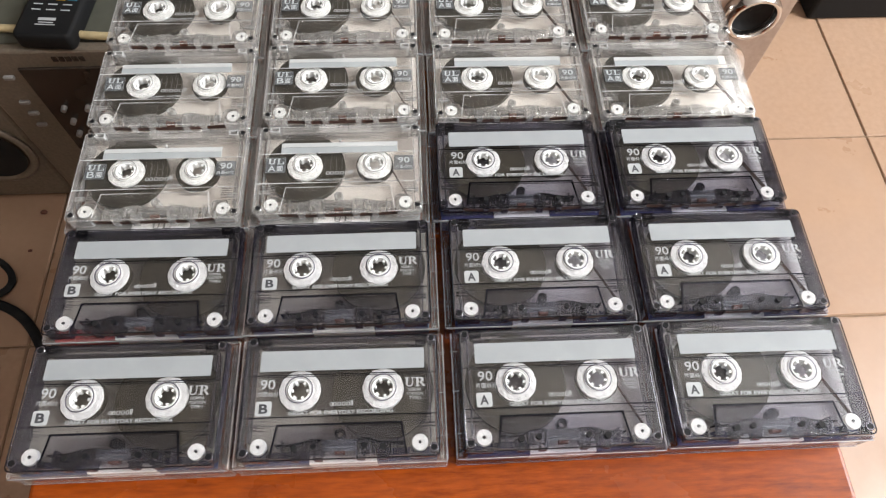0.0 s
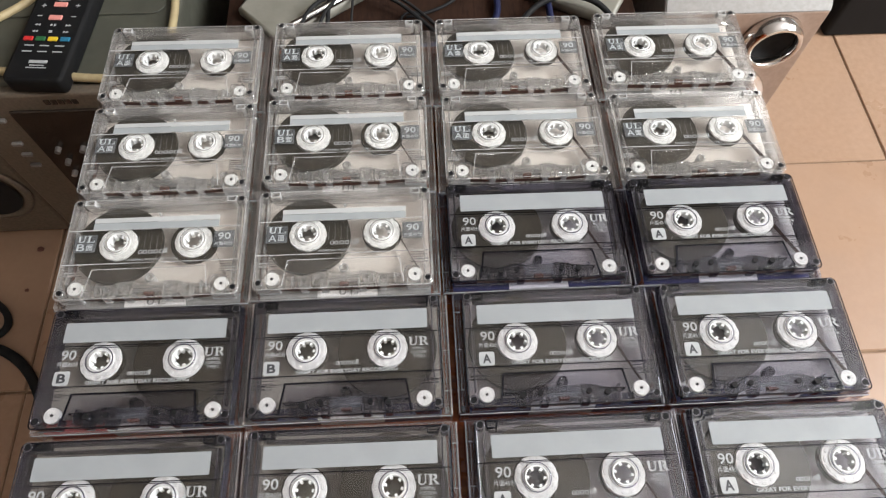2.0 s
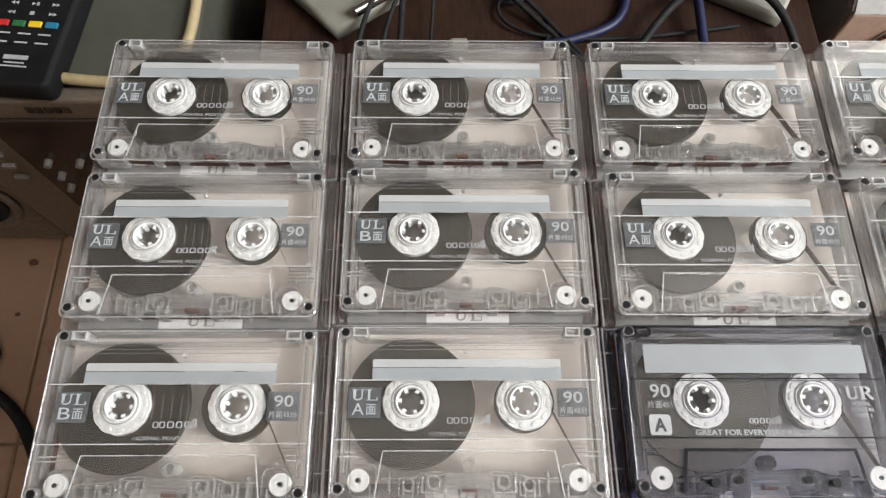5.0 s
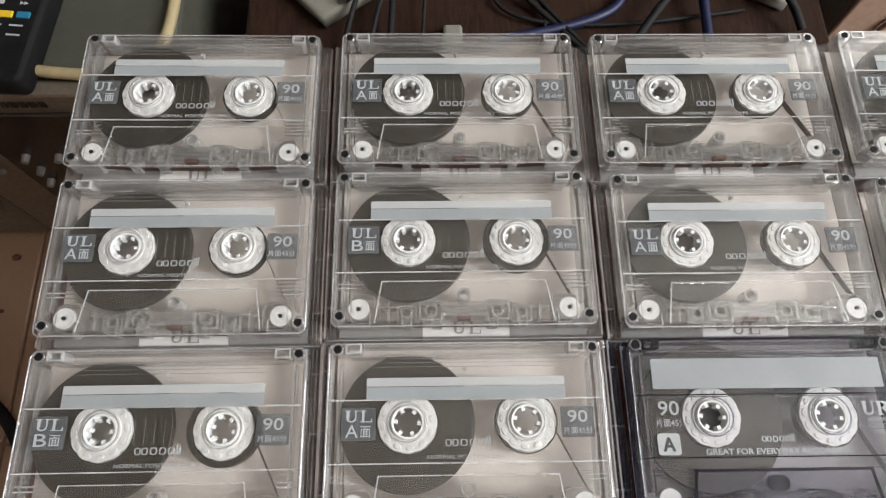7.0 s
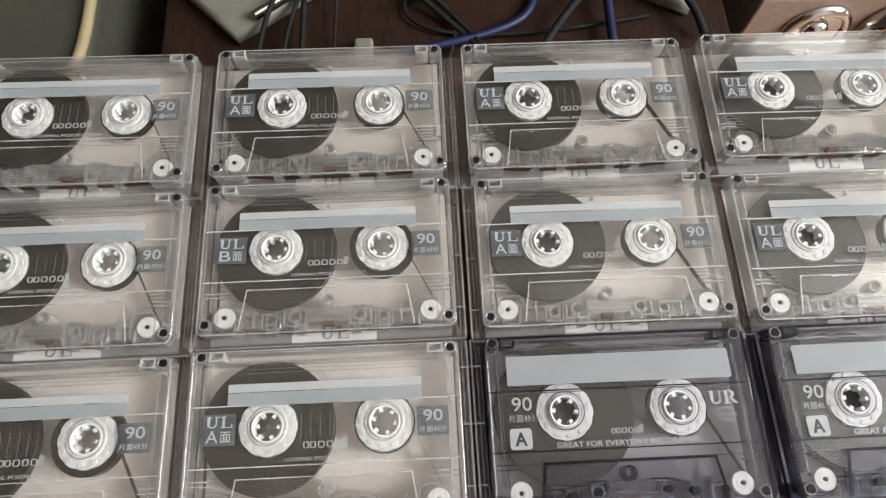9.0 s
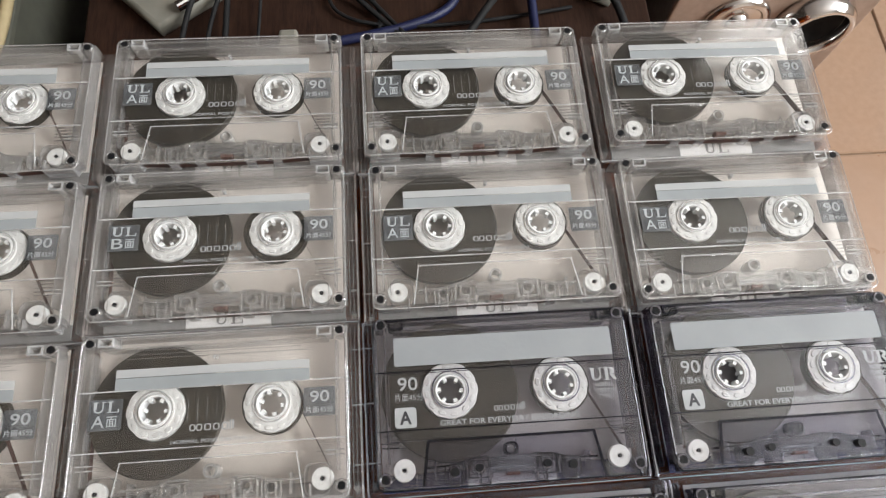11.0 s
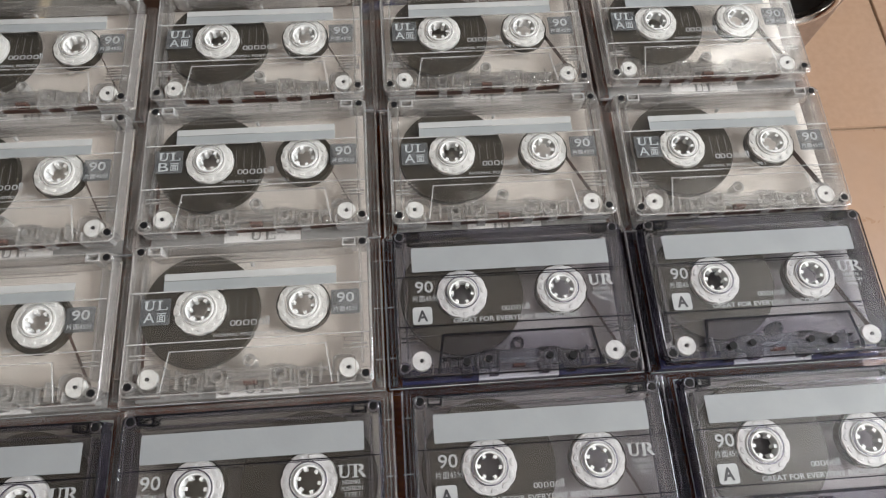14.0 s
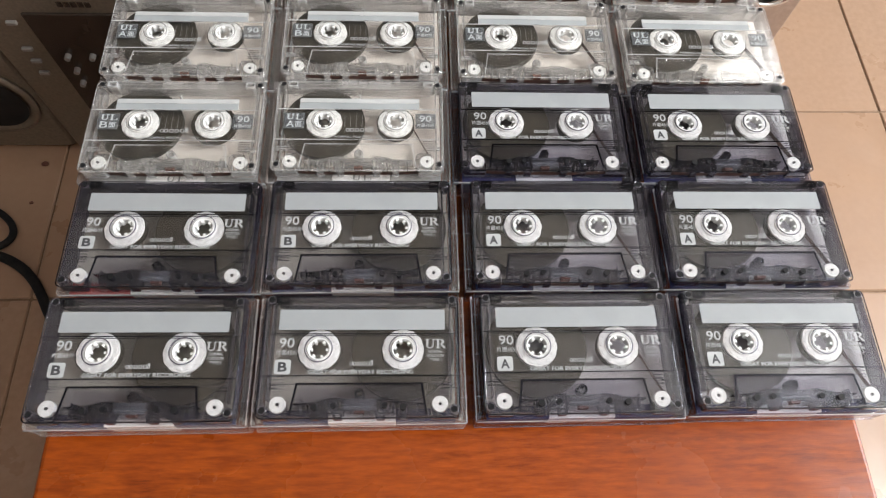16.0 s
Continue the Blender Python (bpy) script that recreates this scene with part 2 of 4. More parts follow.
M_YELLOW = plain("yellow_key", (0.75, 0.52, 0.03), (0.66, 0.44, 0.02), 0.45, scale=200)
M_CYAN = plain("blue_key", (0.02, 0.20, 0.32), (0.02, 0.15, 0.26), 0.45, scale=200)


def tile_material():
    m, nt, b = material("beige_floor_tile")
    oi = nt.nodes.new("ShaderNodeObjectInfo")
    f = noise_fac(nt, 7, 6, rough=0.65)
    f2 = noise_fac(nt, 130, 4)
    c = blend(nt, f, (0.36, 0.230, 0.152), (0.31, 0.192, 0.124))
    c = blend(nt, oi.outputs["Random"], c, blend(nt, f2, (0.33, 0.208, 0.136), (0.375, 0.243, 0.164)))
    link(nt, c, b.inputs["Base Color"])
    r = nt.nodes.new("ShaderNodeMapRange")
    r.inputs["To Min"].default_value, r.inputs["To Max"].default_value = 0.25, 0.5
    link(nt, noise_fac(nt, 12, 5), r.inputs["Value"])
    link(nt, r.outputs["Result"], b.inputs["Roughness"])
    add_bump(nt, b, noise_fac(nt, 40, 4), 0.08, 0.001)
    return m


M_TILE = tile_material()
M_LAMP = bpy.data.materials.new("lamp_diffuser")
M_LAMP.use_nodes = True
M_LAMP.node_tree.nodes["Principled BSDF"].inputs["Emission Color"].default_value = (1.0, 0.95, 0.88, 1)
M_LAMP.node_tree.nodes["Principled BSDF"].inputs["Emission Strength"].default_value = 0.6


# ---- mesh helpers ----
def box(bm, x0, x1, y0, y1, z0, z1, bevel=0.0, seg=2):
    m = Matrix.Translation(((x0 + x1) / 2, (y0 + y1) / 2, (z0 + z1) / 2)) @ Matrix.Diagonal((x1 - x0, y1 - y0, z1 - z0, 1))
    made = bmesh.ops.create_cube(bm, size=1, matrix=m)
    if bevel:
        edges = list({e for v in made["verts"] for e in v.link_edges})
        bmesh.ops.bevel(bm, geom=edges, offset=bevel, segments=seg, affect="EDGES", profile=0.5)
    return bm


def cyl(bm, m, r1, r2, depth, seg=24):
    bmesh.ops.create_cone(bm, cap_ends=True, segments=seg, radius1=r1, radius2=r2, depth=depth, matrix=m)
    return bm


def lathe(bm, profile, m, seg=32):
    """Turns (radius, height) pairs about the z axis of m."""
    rings = []
    for r, z in profile:
        rings.append([bm.verts.new(m @ Vector((r * math.cos(a), r * math.sin(a), z))) for a in (2 * math.pi * i / seg for i in range(seg))])
    for a, b in zip(rings, rings[1:]):
        for i in range(seg):
            bm.faces.new((a[i], a[(i + 1) % seg], b[(i + 1) % seg], b[i]))
    return bm


def put(name, bm, mat, smooth=False):
    me = bpy.data.meshes.new(name)
    bmesh.ops.recalc_face_normals(bm, faces=bm.faces)
    bm.to_mesh(me)
    bm.free()
    me.materials.append(mat)
    if smooth:
        me.polygons.foreach_set("use_smooth", [True] * len(me.polygons))
    return new(name, me)


def part(name, bm, mat, parent, label="", smooth=False):
    ob = put(name, bm, mat, smooth)
    ob.parent = parent
    return tagged(ob, label)


def thing(name, label, category, group="", kind=""):
    return tagged(new(name), label, category, group, kind)


def curve_mesh(cu):
    """The mesh of a curve or text, and away with the curve."""
    ob = bpy.data.objects.new("drawn", cu)
    scene.collection.objects.link(ob)
    dg = bpy.context.evaluated_depsgraph_get()
    dg.update()
    me = bpy.data.meshes.new_from_object(ob.evaluated_get(dg))
    bpy.data.objects.remove(ob)
    bpy.data.curves.remove(cu)
    return me


def flat(bm, loops, z0, z1, bevel=0.0):
    """A plate with holes, from closed loops of points, between two heights."""
    cu = bpy.data.curves.new("plate", "CURVE")
    cu.dimensions, cu.fill_mode = "2D", "BOTH"
    cu.extrude, cu.bevel_depth, cu.offset, cu.bevel_resolution = (z1 - z0) / 2 - bevel, bevel, -bevel, 1
    for loop in loops:
        s = cu.splines.new("POLY")
        s.points.add(len(loop) - 1)
        s.points.foreach_set("co", [c for x, y in loop for c in (x, y, 0, 1)])
        s.use_cyclic_u = True
    me = curve_mesh(cu)
    me.transform(Matrix.Translation((0, 0, (z0 + z1) / 2)))
    bm.from_mesh(me)
    bpy.data.meshes.remove(me)
    return bm


def ring(cx, cy, r, n=28):
    return [(cx + r * math.cos(2 * math.pi * i / n), cy + r * math.sin(2 * math.pi * i / n)) for i in range(n)]


def round_rect(x0, x1, y0, y1, r, n=5):
    pts = []
    for cx, cy, a0 in ((x1 - r, y1 - r, 0), (x0 + r, y1 - r, 90), (x0 + r, y0 + r, 180), (x1 - r, y0 + r, 270)):
        pts += [(cx + r * math.cos(radians(a0 + 90 * i / n)), cy + r * math.sin(radians(a0 + 90 * i / n))) for i in range(n + 1)]
    return pts


def text(bm, words, x, y, size, z, align="LEFT", wide=None, bold=0.0, depth=0.00008, tall=None):
    """Raised print: words with their lower left corner (or middle) at x, y; wide and tall fix the outer size."""
    cu = bpy.data.curves.new("words", "FONT")
    cu.body, cu.size, cu.extrude, cu.offset, cu.resolution_u = words, size, depth, bold, 3
    me = curve_mesh(cu)
    co = np.empty(len(me.vertices) * 3)
    me.vertices.foreach_get("co", co)
    co = co.reshape(-1, 3)
    lo, hi = co.min(0), co.max(0)
    w, h = hi[0] - lo[0], hi[1] - lo[1]
    sx = wide / w if wide else 1
    sy = tall / h if tall else 1
    shift = {"LEFT": 0, "CENTER": -w * sx / 2, "RIGHT": -w * sx}[align]
    me.transform(Matrix.Translation((x + shift, y, z)) @ Matrix.Diagonal((sx, sy, 1, 1)) @ Matrix.Translation((-lo[0], -lo[1], 0)))
    bm.from_mesh(me)
    bpy.data.meshes.remove(me)
    return bm


def tube(name, points, radius, mat, parent=None):
    cu = bpy.data.curves.new(name, "CURVE")
    cu.dimensions, cu.bevel_depth, cu.bevel_resolution, cu.resolution_u, cu.use_fill_caps = "3D", radius, 3, 8, True
    s = cu.splines.new("NURBS")
    s.points.add(len(points) - 1)
    for p, q in zip(s.points, points):
        p.co = (*q, 1)
    s.order_u, s.use_endpoint_u = 4, True
    me = curve_mesh(cu)
    me.materials.clear()
    me.materials.append(mat)
    me.polygons.foreach_set("use_smooth", [True] * len(me.polygons))
    ob = new(name, me)
    ob.parent = parent
    return ob


# ---- cassettes ----
CX, CY0, CY1, CZ = 0.0563, -0.0348, 0.0357, 0.0174
HUB_X, HUB_Y = 0.0221, 0.0035
ROLL_X, ROLL_Y = 0.0414, -0.0254
ROOT_Y, PRINT_Y = 0.0260, -0.0014       # root ahead of the measured roller; print set back from the shell's middle
Z0, Z1, ZH = 0.0190, 0.0283, 0.0298      # underside, top face, top of the head block
HX, HY = 0.0517, 0.0328                  # half width, half depth


def hub_mesh(bm, cx, cy):
    """A nylon hub: a scalloped flange with small pads, a stepped collar and six teeth."""
    outer = []
    for i in range(96):
        a = 2 * math.pi * i / 96
        r = 0.0111 - 0.00035 * (0.5 - 0.5 * math.cos(12 * a)) ** 3
        outer.append((cx + r * math.cos(a), cy + r * math.sin(a)))
    flat(bm, [outer, ring(cx, cy, 0.0056)], Z0 + 0.0030, Z1 - 0.0020, 0.0003)
    for i in range(12):
        a = 2 * math.pi * (i + 0.5) / 12 + cx * 30
        m = Matrix.Translation((cx, cy, Z1 - 0.0019)) @ Matrix.Rotation(a, 4, "Z") @ Matrix.Translation((0.0092, 0, 0))
        cyl(bm, m @ Matrix.Diagonal((0.8, 1.35, 1, 1)), 0.0013, 0.0009, 0.0004, 12)
    flat(bm, [ring(cx, cy, 0.0074, 36), ring(cx, cy, 0.0066, 36)], Z1 - 0.0022, Z1 - 0.0015, 0.0002)
    flat(bm, [ring(cx, cy, 0.0061, 36), ring(cx, cy, 0.0052, 36)], Z0 + 0.0030, Z1 - 0.0006, 0.0003)
    for i in range(6):
        a = math.pi * i / 3 + 0.35 + cx * 20
        m = Matrix.Translation((cx, cy, 0)) @ Matrix.Rotation(a, 4, "Z")
        bmesh.ops.create_cube(bm, size=1, matrix=m @ Matrix.Translation((0.0046, 0, Z1 - 0.0030)) @ Matrix.Diagonal((0.0018, 0.0014, 0.0040, 1)))
    return bm


def serif(bm, letter, x, y, w, h, z):
    """A roman capital with thick and thin strokes and flat serifs."""
    k, n, f, e = w * 0.21, w * 0.09, h * 0.07, 0.00008

    def bar(x0, x1, y0, y1):
        box(bm, x + x0, x + x1, y + y0, y + y1, z - e, z + e)

    def arc(px, py, ro, ri, squash, a0, a1):
        out = [radians(a0 + (a1 - a0) * i / 12) for i in range(13)]
        flat(bm, [[(x + px + ro * math.cos(a), y + py + ro * squash * math.sin(a)) for a in out]
                  + [(x + px + ri * math.cos(a), y + py + ri * squash * math.sin(a)) for a in reversed(out)]], z - e, z + e)

    if letter == "U":
        bar(0.12 * w, 0.12 * w + k, 0.32 * h, h - f)
        bar(0.84 * w - n, 0.84 * w, 0.32 * h, h - f)
        arc(0.48 * w, 0.32 * h, 0.36 * w, 0.36 * w - n * 1.5, 0.32 * h / (0.36 * w), 180, 360)
        bar(0, 0.24 * w + k, h - f, h)
        bar(0.66 * w, w, h - f, h)
    elif letter == "L":
        bar(0.14 * w, 0.14 * w + k, f, h - f)
        bar(0, 0.30 * w + k, h - f, h)
        bar(0, w, 0, f)
        bar(w - n, w, f, 0.30 * h)
    elif letter == "R":
        bar(0.12 * w, 0.12 * w + k, f, h - f)
        bar(0, 0.24 * w + k, 0, f)
        bar(0, 0.12 * w, h - f, h)
        bar(0.12 * w, 0.50 * w, h - f, h)
        bar(0.12 * w + k, 0.50 * w, 0.46 * h, 0.46 * h + f)
        arc(0.50 * w, 0.73 * h, 0.32 * w, 0.32 * w - k, 0.27 * h / (0.32 * w), -90, 90)
        flat(bm, [[(x + 0.42 * w, y + 0.46 * h), (x + 0.42 * w + k, y + 0.46 * h), (x + w, y), (x + w - k * 1.2, y)]], z - e, z + e)
    return bm


def bar_word(root, x, y, width, height, z):
    """A printed maker's mark as a row of plain rounded shapes and two upright bars."""
    t = height * 0.20
    for a, b in ((0.0, 0.14), (0.15, 0.29), (0.33, 0.49), (0.53, 0.68), (0.72, 0.87)):
        x0, x1 = x + a * width, x + b * width
        loops = [round_rect(x0, x1, y, y + height, height * 0.35, 4), round_rect(x0 + t, x1 - t, y + t * 0.7, y + height - t * 0.7, height * 0.2, 4)]
        part("mark_bar", flat(bmesh.new(), loops, z - 0.00002, z + 0.00008), M_INK, root)
    for a in (0.90, 0.96):
        part("mark_bar", box(bmesh.new(), x + a * width, x + a * width + t * 1.1, y, y + 1.4 * height, z - 0.00002, z + 0.00008), M_INK, root)


def build_cassette(style, side):
    """One cassette: style 'clear' or 'smoky', side 'A' or 'B'."""
    smoky = style == "smoky"
    body, edge = (M_SMOKE, M_SMOKE_EDGE) if smoky else (M_CLEAR, M_CLEAR_EDGE)
    line = M_SMOKE_LINE if smoky else M_CLEAR_GLINT
    front = M_SMOKE_EDGE if smoky else M_CLEAR_FRONT
    label = (f"smoky grey see-through cassette, side {side} up, on its plastic case" if smoky
             else f"clear see-through cassette with grey print, side {side}, on its case")
    root = thing("audio_cassette", label, "cassette", "cassettes laid out on the table")
    holes = [ring(-HUB_X, HUB_Y, 0.0068), ring(HUB_X, HUB_Y, 0.0068)]
    # upper and lower half shells
    bm = flat(bmesh.new(), [round_rect(-HX, HX, -HY, HY, 0.003)] + holes, Z1 - 0.0011, Z1, 0.0003)
    part("upper_shell", bm, body, root)
    bm = flat(bmesh.new(), [round_rect(-HX, HX, -HY, HY, 0.003)] + [ring(-HUB_X, HUB_Y, 0.0062), ring(HUB_X, HUB_Y, 0.0062)], Z0, Z0 + 0.0011, 0.0003)
    part("lower_shell", bm, body if smoky else M_CLEAR_INNER, root)
    for x in (-HUB_X, HUB_X):
        part("hole_rim", flat(bmesh.new(), [ring(x, HUB_Y, 0.0074, 36), ring(x, HUB_Y, 0.0069, 36)], Z1 + 0.00002, Z1 + 0.0003), edge, root)
    # side walls, open at the front where the heads reach in
    bm = bmesh.new()
    zc = (Z0 + Z1) / 2
    box(bm, -HX, HX, HY - 0.0014, HY - 0.00004, Z0 + 0.0012, Z1 - 0.0012, 0.0003)
    for s in (-1, 1):
        x0, x1 = sorted((s * HX, s * (HX - 0.0014)))
        box(bm, x0 + 0.00004, x1 - 0.00004, -HY + 0.003, HY - 0.003, Z0 + 0.0012, Z1 - 0.0012, 0.0003)
        x0, x1 = sorted((s * (HX - 0.0042), s * (HX - 0.0050)))
        box(bm, x0, x1, -HY + 0.010, HY - 0.006, Z0 + 0.0012, Z1 - 0.0012)
    box(bm, -HX + 0.008, HX - 0.008, HY - 0.0052, HY - 0.0044, Z0 + 0.0012, Z1 - 0.0012)
    part("side_wall", bm, edge, root)
    for x0, x1 in ((-0.0495, -0.0365), (-0.0245, -0.0205), (-0.0130, -0.0088), (0.0088, 0.0130), (0.0205, 0.0245), (0.0365, 0.0495)):
        bm = box(bmesh.new(), x0, x1, -HY + 0.0002, -HY + 0.0012, Z0 + 0.0012, Z1 - 0.0012, 0.0003)
        box(bm, x0, x0 + 0.0006, -HY + 0.0011, -HY + 0.0058, Z0 + 0.0012, Z1 - 0.0012)
        box(bm, x1 - 0.0006, x1, -HY + 0.0011, -HY + 0.0058, Z0 + 0.0012, Z1 - 0.0012)
        part("front_wall", bm, front, root)
    bm = flat(bmesh.new(), [round_rect(-HX - 0.0001, HX + 0.0001, -HY - 0.0001, HY + 0.0001, 0.003), round_rect(-HX + 0.0005, HX - 0.0005, -HY + 0.0005, HY - 0.0005, 0.0026)], Z1 - 0.0003, Z1 + 0.0002, 0.0002)
    part("shell_edge", bm, line if smoky else M_CLEAR_FRONT, root)
    # raised ridges across the face
    for y in (0.0128, -0.0096):
        bm = box(bmesh.new(), -HX + 0.0008, HX - 0.0008, y - 0.00022, y + 0.00022, Z1 + 0.00002, Z1 + 0.0004)
        part("ridge", bm, line, root)
    # head block, a thicker trapezoid with holes
    trap = [(-0.0350, -HY + 0.0012), (0.0350, -HY + 0.0012), (0.0324, -0.0150), (-0.0324, -0.0150)]
    through_holes = [ring(x, -0.0272, 0.0017, 16) for x in (-0.0225, 0.0225)] + [ring(x, -0.0262, 0.0019, 16) for x in (-0.0130, 0.0130)] + [ring(0, -0.0199, 0.0013, 16)]
    bm = flat(bmesh.new(), [trap] + through_holes, Z1 + 0.00005, ZH, 0.0003)
    block = part("head_block", bm, M_SMOKE_BLOCK if smoky else body, root)
    part("head_block", flat(bmesh.new(), [trap], CZ + 0.0001, Z0 - 0.0001, 0.0003), body if smoky else M_CLEAR_INNER, root)
    rw = 0.0010 if smoky else 0.0004
    bm = flat(bmesh.new(), [[(-0.0350, -HY + 0.0012), (-0.0324, -0.0150), (0.0324, -0.0150), (0.0350, -HY + 0.0012), (0.0350 - rw, -HY + 0.0012), (0.0324 - rw, -0.0150 - rw), (-0.0324 + rw, -0.0150 - rw), (-0.0350 + rw, -HY + 0.0012)]], ZH + 0.00003, ZH + 0.00022)
    part("block_rim", bm, line, block)
    bm = flat(bmesh.new(), [ring(0, -0.0199, 0.0027), ring(0, -0.0199, 0.0019)], Z0 + 0.0014, Z1 - 0.0012)
    part("centre_boss", bm, line, root)
    for x, y, r in ((-0.0225, -0.0272, 0.0025), (0.0225, -0.0272, 0.0025), (-0.0130, -0.0262, 0.0027), (0.0130, -0.0262, 0.0027)):
        bm = flat(bmesh.new(), [ring(x, y, r, 18), ring(x, y, r - 0.0009, 18)], Z0 + 0.0014, Z1 - 0.0012)
        part("pin_hole", bm, front, root)
    bm = bmesh.new()
    box(bm, -0.0088, 0.0088, -0.0250, -0.0243, Z0 + 0.0014, Z1 - 0.0014)
    for x in (-0.030, -0.018, -0.0088, 0.0080, 0.0172, 0.0292):
        box(bm, x, x + 0.0008, -0.0300, -0.0225, Z0 + 0.0014, Z1 - 0.0014)
    part("inner_rib", bm, front, root)
    # corner posts and screws
    spots = [(-0.0485, 0.0306), (0.0485, 0.0306), (-0.0486, -0.0284), (0.0486, -0.0284)]
    for x, y in spots:
        bm = flat(bmesh.new(), [ring(x, y, 0.0025, 20), ring(x, y, 0.0016, 20)], Z0 + 0.0012, Z1 + 0.0003, 0.0002)
        post = part("corner_post", bm, edge, root)
        bm = bmesh.new()
        cyl(bm, Matrix.Translation((x, y, Z1 - 0.0012)), 0.0014, 0.0014, 0.0032, 16)
        part("screw", bm, M_SCREW, post)
        if smoky:
            bm = bmesh.new()
            for a in (0.3, 0.3 + math.pi / 2):
                bmesh.ops.create_cube(bm, size=1, matrix=Matrix.Translation((x, y, Z1 + 0.00045)) @ Matrix.Rotation(a + x * 40, 4, "Z") @ Matrix.Diagonal((0.0016, 0.0003, 0.0001, 1)))
            part("cross_slot", bm, M_SCREW, post)
    for s in (-1, 1):
        x0, x1 = sorted((s * 0.0455, s * 0.0395))
        bm = flat(bmesh.new(), [round_rect(x0, x1, 0.0288, 0.0326, 0.0004, 2), round_rect(x0 + 0.0006, x1 - 0.0006, 0.0294, 0.0320, 0.0003, 2)], Z0 + 0.0014, Z1 + 0.0003)
        part("write_tab", bm, line, root)
    bm = bmesh.new()
    for s in (-1, 1):
        for y in (-0.0155, -0.0172):
            x0, x1 = sorted((s * 0.0430, s * 0.0495))
            box(bm, x0, x1, y, y + 0.0004, Z1 - 0.0030, Z1 - 0.0012)
    part("guide_bar", bm, line, root)
    part("moulding_pin", cyl(bmesh.new(), Matrix.Translation((-0.0004, 0.0232, Z1 - 0.0026)), 0.0008, 0.0008, 0.0026, 12), line, root)
    # reels and tape
    s = 1 if (smoky and side == "B") else -1
    pack_r = 0.0272 if smoky else 0.0252
    for x in (-HUB_X, HUB_X):
        part("reel_hub", hub_mesh(bmesh.new(), x, HUB_Y), M_WHITE, root)
    bm = flat(bmesh.new(), [ring(0, 0, pack_r, 96), ring(0, 0, 0.0113, 40)], -0.0019, 0.0019, 0.0002)
    pack = part("tape_pack", bm, M_TAPE, root, "dark brown wound tape")
    pack.location = (s * HUB_X, HUB_Y, zc - 0.0006)
    bm = flat(bmesh.new(), [ring(0, 0, 0.0136 if (side == "B" and not smoky) else 0.0117, 48), ring(0, 0, 0.0113, 40)], -0.0019, 0.0019)
    few = part("tape_pack", bm, M_TAPE, root, "few turns of dark tape")
    few.location = (-s * HUB_X, HUB_Y, zc)
    bm = bmesh.new()
    ends = []
    for sx, r in ((-1, 0.025 if s < 0 else 0.0119), (1, 0.0119 if s < 0 else 0.025)):
        ends.append(((sx * (HUB_X + r * 0.94), HUB_Y - r * 0.30), (sx * (ROLL_X + 0.0038), ROLL_Y + 0.0012)))
    if smoky and side == "B":
        ends = ends[1:]
    runs = ends + [((-ROLL_X - 0.001, -HY + 0.0022), (-0.02, -HY + 0.0010)), ((-0.02, -HY + 0.0010), (0.02, -HY + 0.0010)), ((0.02, -HY + 0.0010), (ROLL_X + 0.001, -HY + 0.0022))]
    for (xa, ya), (xb, yb) in runs:
        d = math.hypot(xb - xa, yb - ya)
        bmesh.ops.create_cube(bm, size=1, matrix=Matrix.Translation(((xa + xb) / 2, (ya + yb) / 2, zc - 0.0004)) @ Matrix.Rotation(math.atan2(yb - ya, xb - xa), 4, "Z") @ Matrix.Diagonal((d, 0.00012, 0.0030, 1)))
    part("tape_run", bm, M_TAPE_FACE, root)
    for x in (-ROLL_X, ROLL_X):
        bm = flat(bmesh.new(), [ring(x, ROLL_Y, 0.0042, 28), ring(x, ROLL_Y, 0.0008, 10)], Z1 - 0.0040, Z1 - 0.0014, 0.0003)
        flat(bm, [ring(x, ROLL_Y, 0.0024, 20), ring(x, ROLL_Y, 0.0014, 14)], Z1 - 0.0014, Z1 - 0.0012)
        roller = part("guide_roller", bm, M_WHITE, root)
        bm = cyl(bmesh.new(), Matrix.Translation((x, ROLL_Y, Z1 - 0.0028)), 0.0008, 0.0008, 0.0034, 12)
        part("roller_pin", bm, M_METAL_DARK, roller)
    part("pressure_pad", box(bmesh.new(), -0.0026, 0.0026, -0.0296, -0.0272, zc - 0.002, zc + 0.002, 0.0003), M_FELT, root)
    part("shield", box(bmesh.new(), -0.0082, 0.0082, -0.0268, -0.0262, zc - 0.0028, zc + 0.0028), M_METAL, root)
    part("shield_plate", flat(bmesh.new(), [round_rect(-0.0082, 0.0082, -0.0285, -0.0226, 0.0006, 2)], Z1 - 0.0026, Z1 - 0.0018, 0.0002), M_PANEL if smoky else M_CLEAR_EDGE, root)
    # moulded bridge over the head opening and the cells round the pins
    for sx in (-1, 1):
        pts = [(0.0090, -0.0220), (0.0150, -0.0222), (0.0205, -0.0238), (0.0262, -0.0244), (0.0330, -0.0246)]
        loop = [(sx * px, py) for px, py in pts] + [(sx * px, py - 0.0007) for px, py in reversed(pts)]
        part("bridge", flat(bmesh.new(), [loop], Z0 + 0.0014, Z1 - 0.0012, 0.0001), line if smoky else front, root)
        for cx, cw, cy in ((0.0130, 0.0044, -0.0264), (0.0225, 0.0038, -0.0275)):
            cell = [round_rect(sx * cx - cw, sx * cx + cw, cy - 0.0036, cy + 0.0030, 0.0008, 3), round_rect(sx * cx - cw + 0.0005, sx * cx + cw - 0.0005, cy - 0.0031, cy + 0.0025, 0.0006, 3)]
            part("pin_cell", flat(bmesh.new(), cell, Z1 - 0.0034, Z1 - 0.0013, 0.0001), line if smoky else front, root)
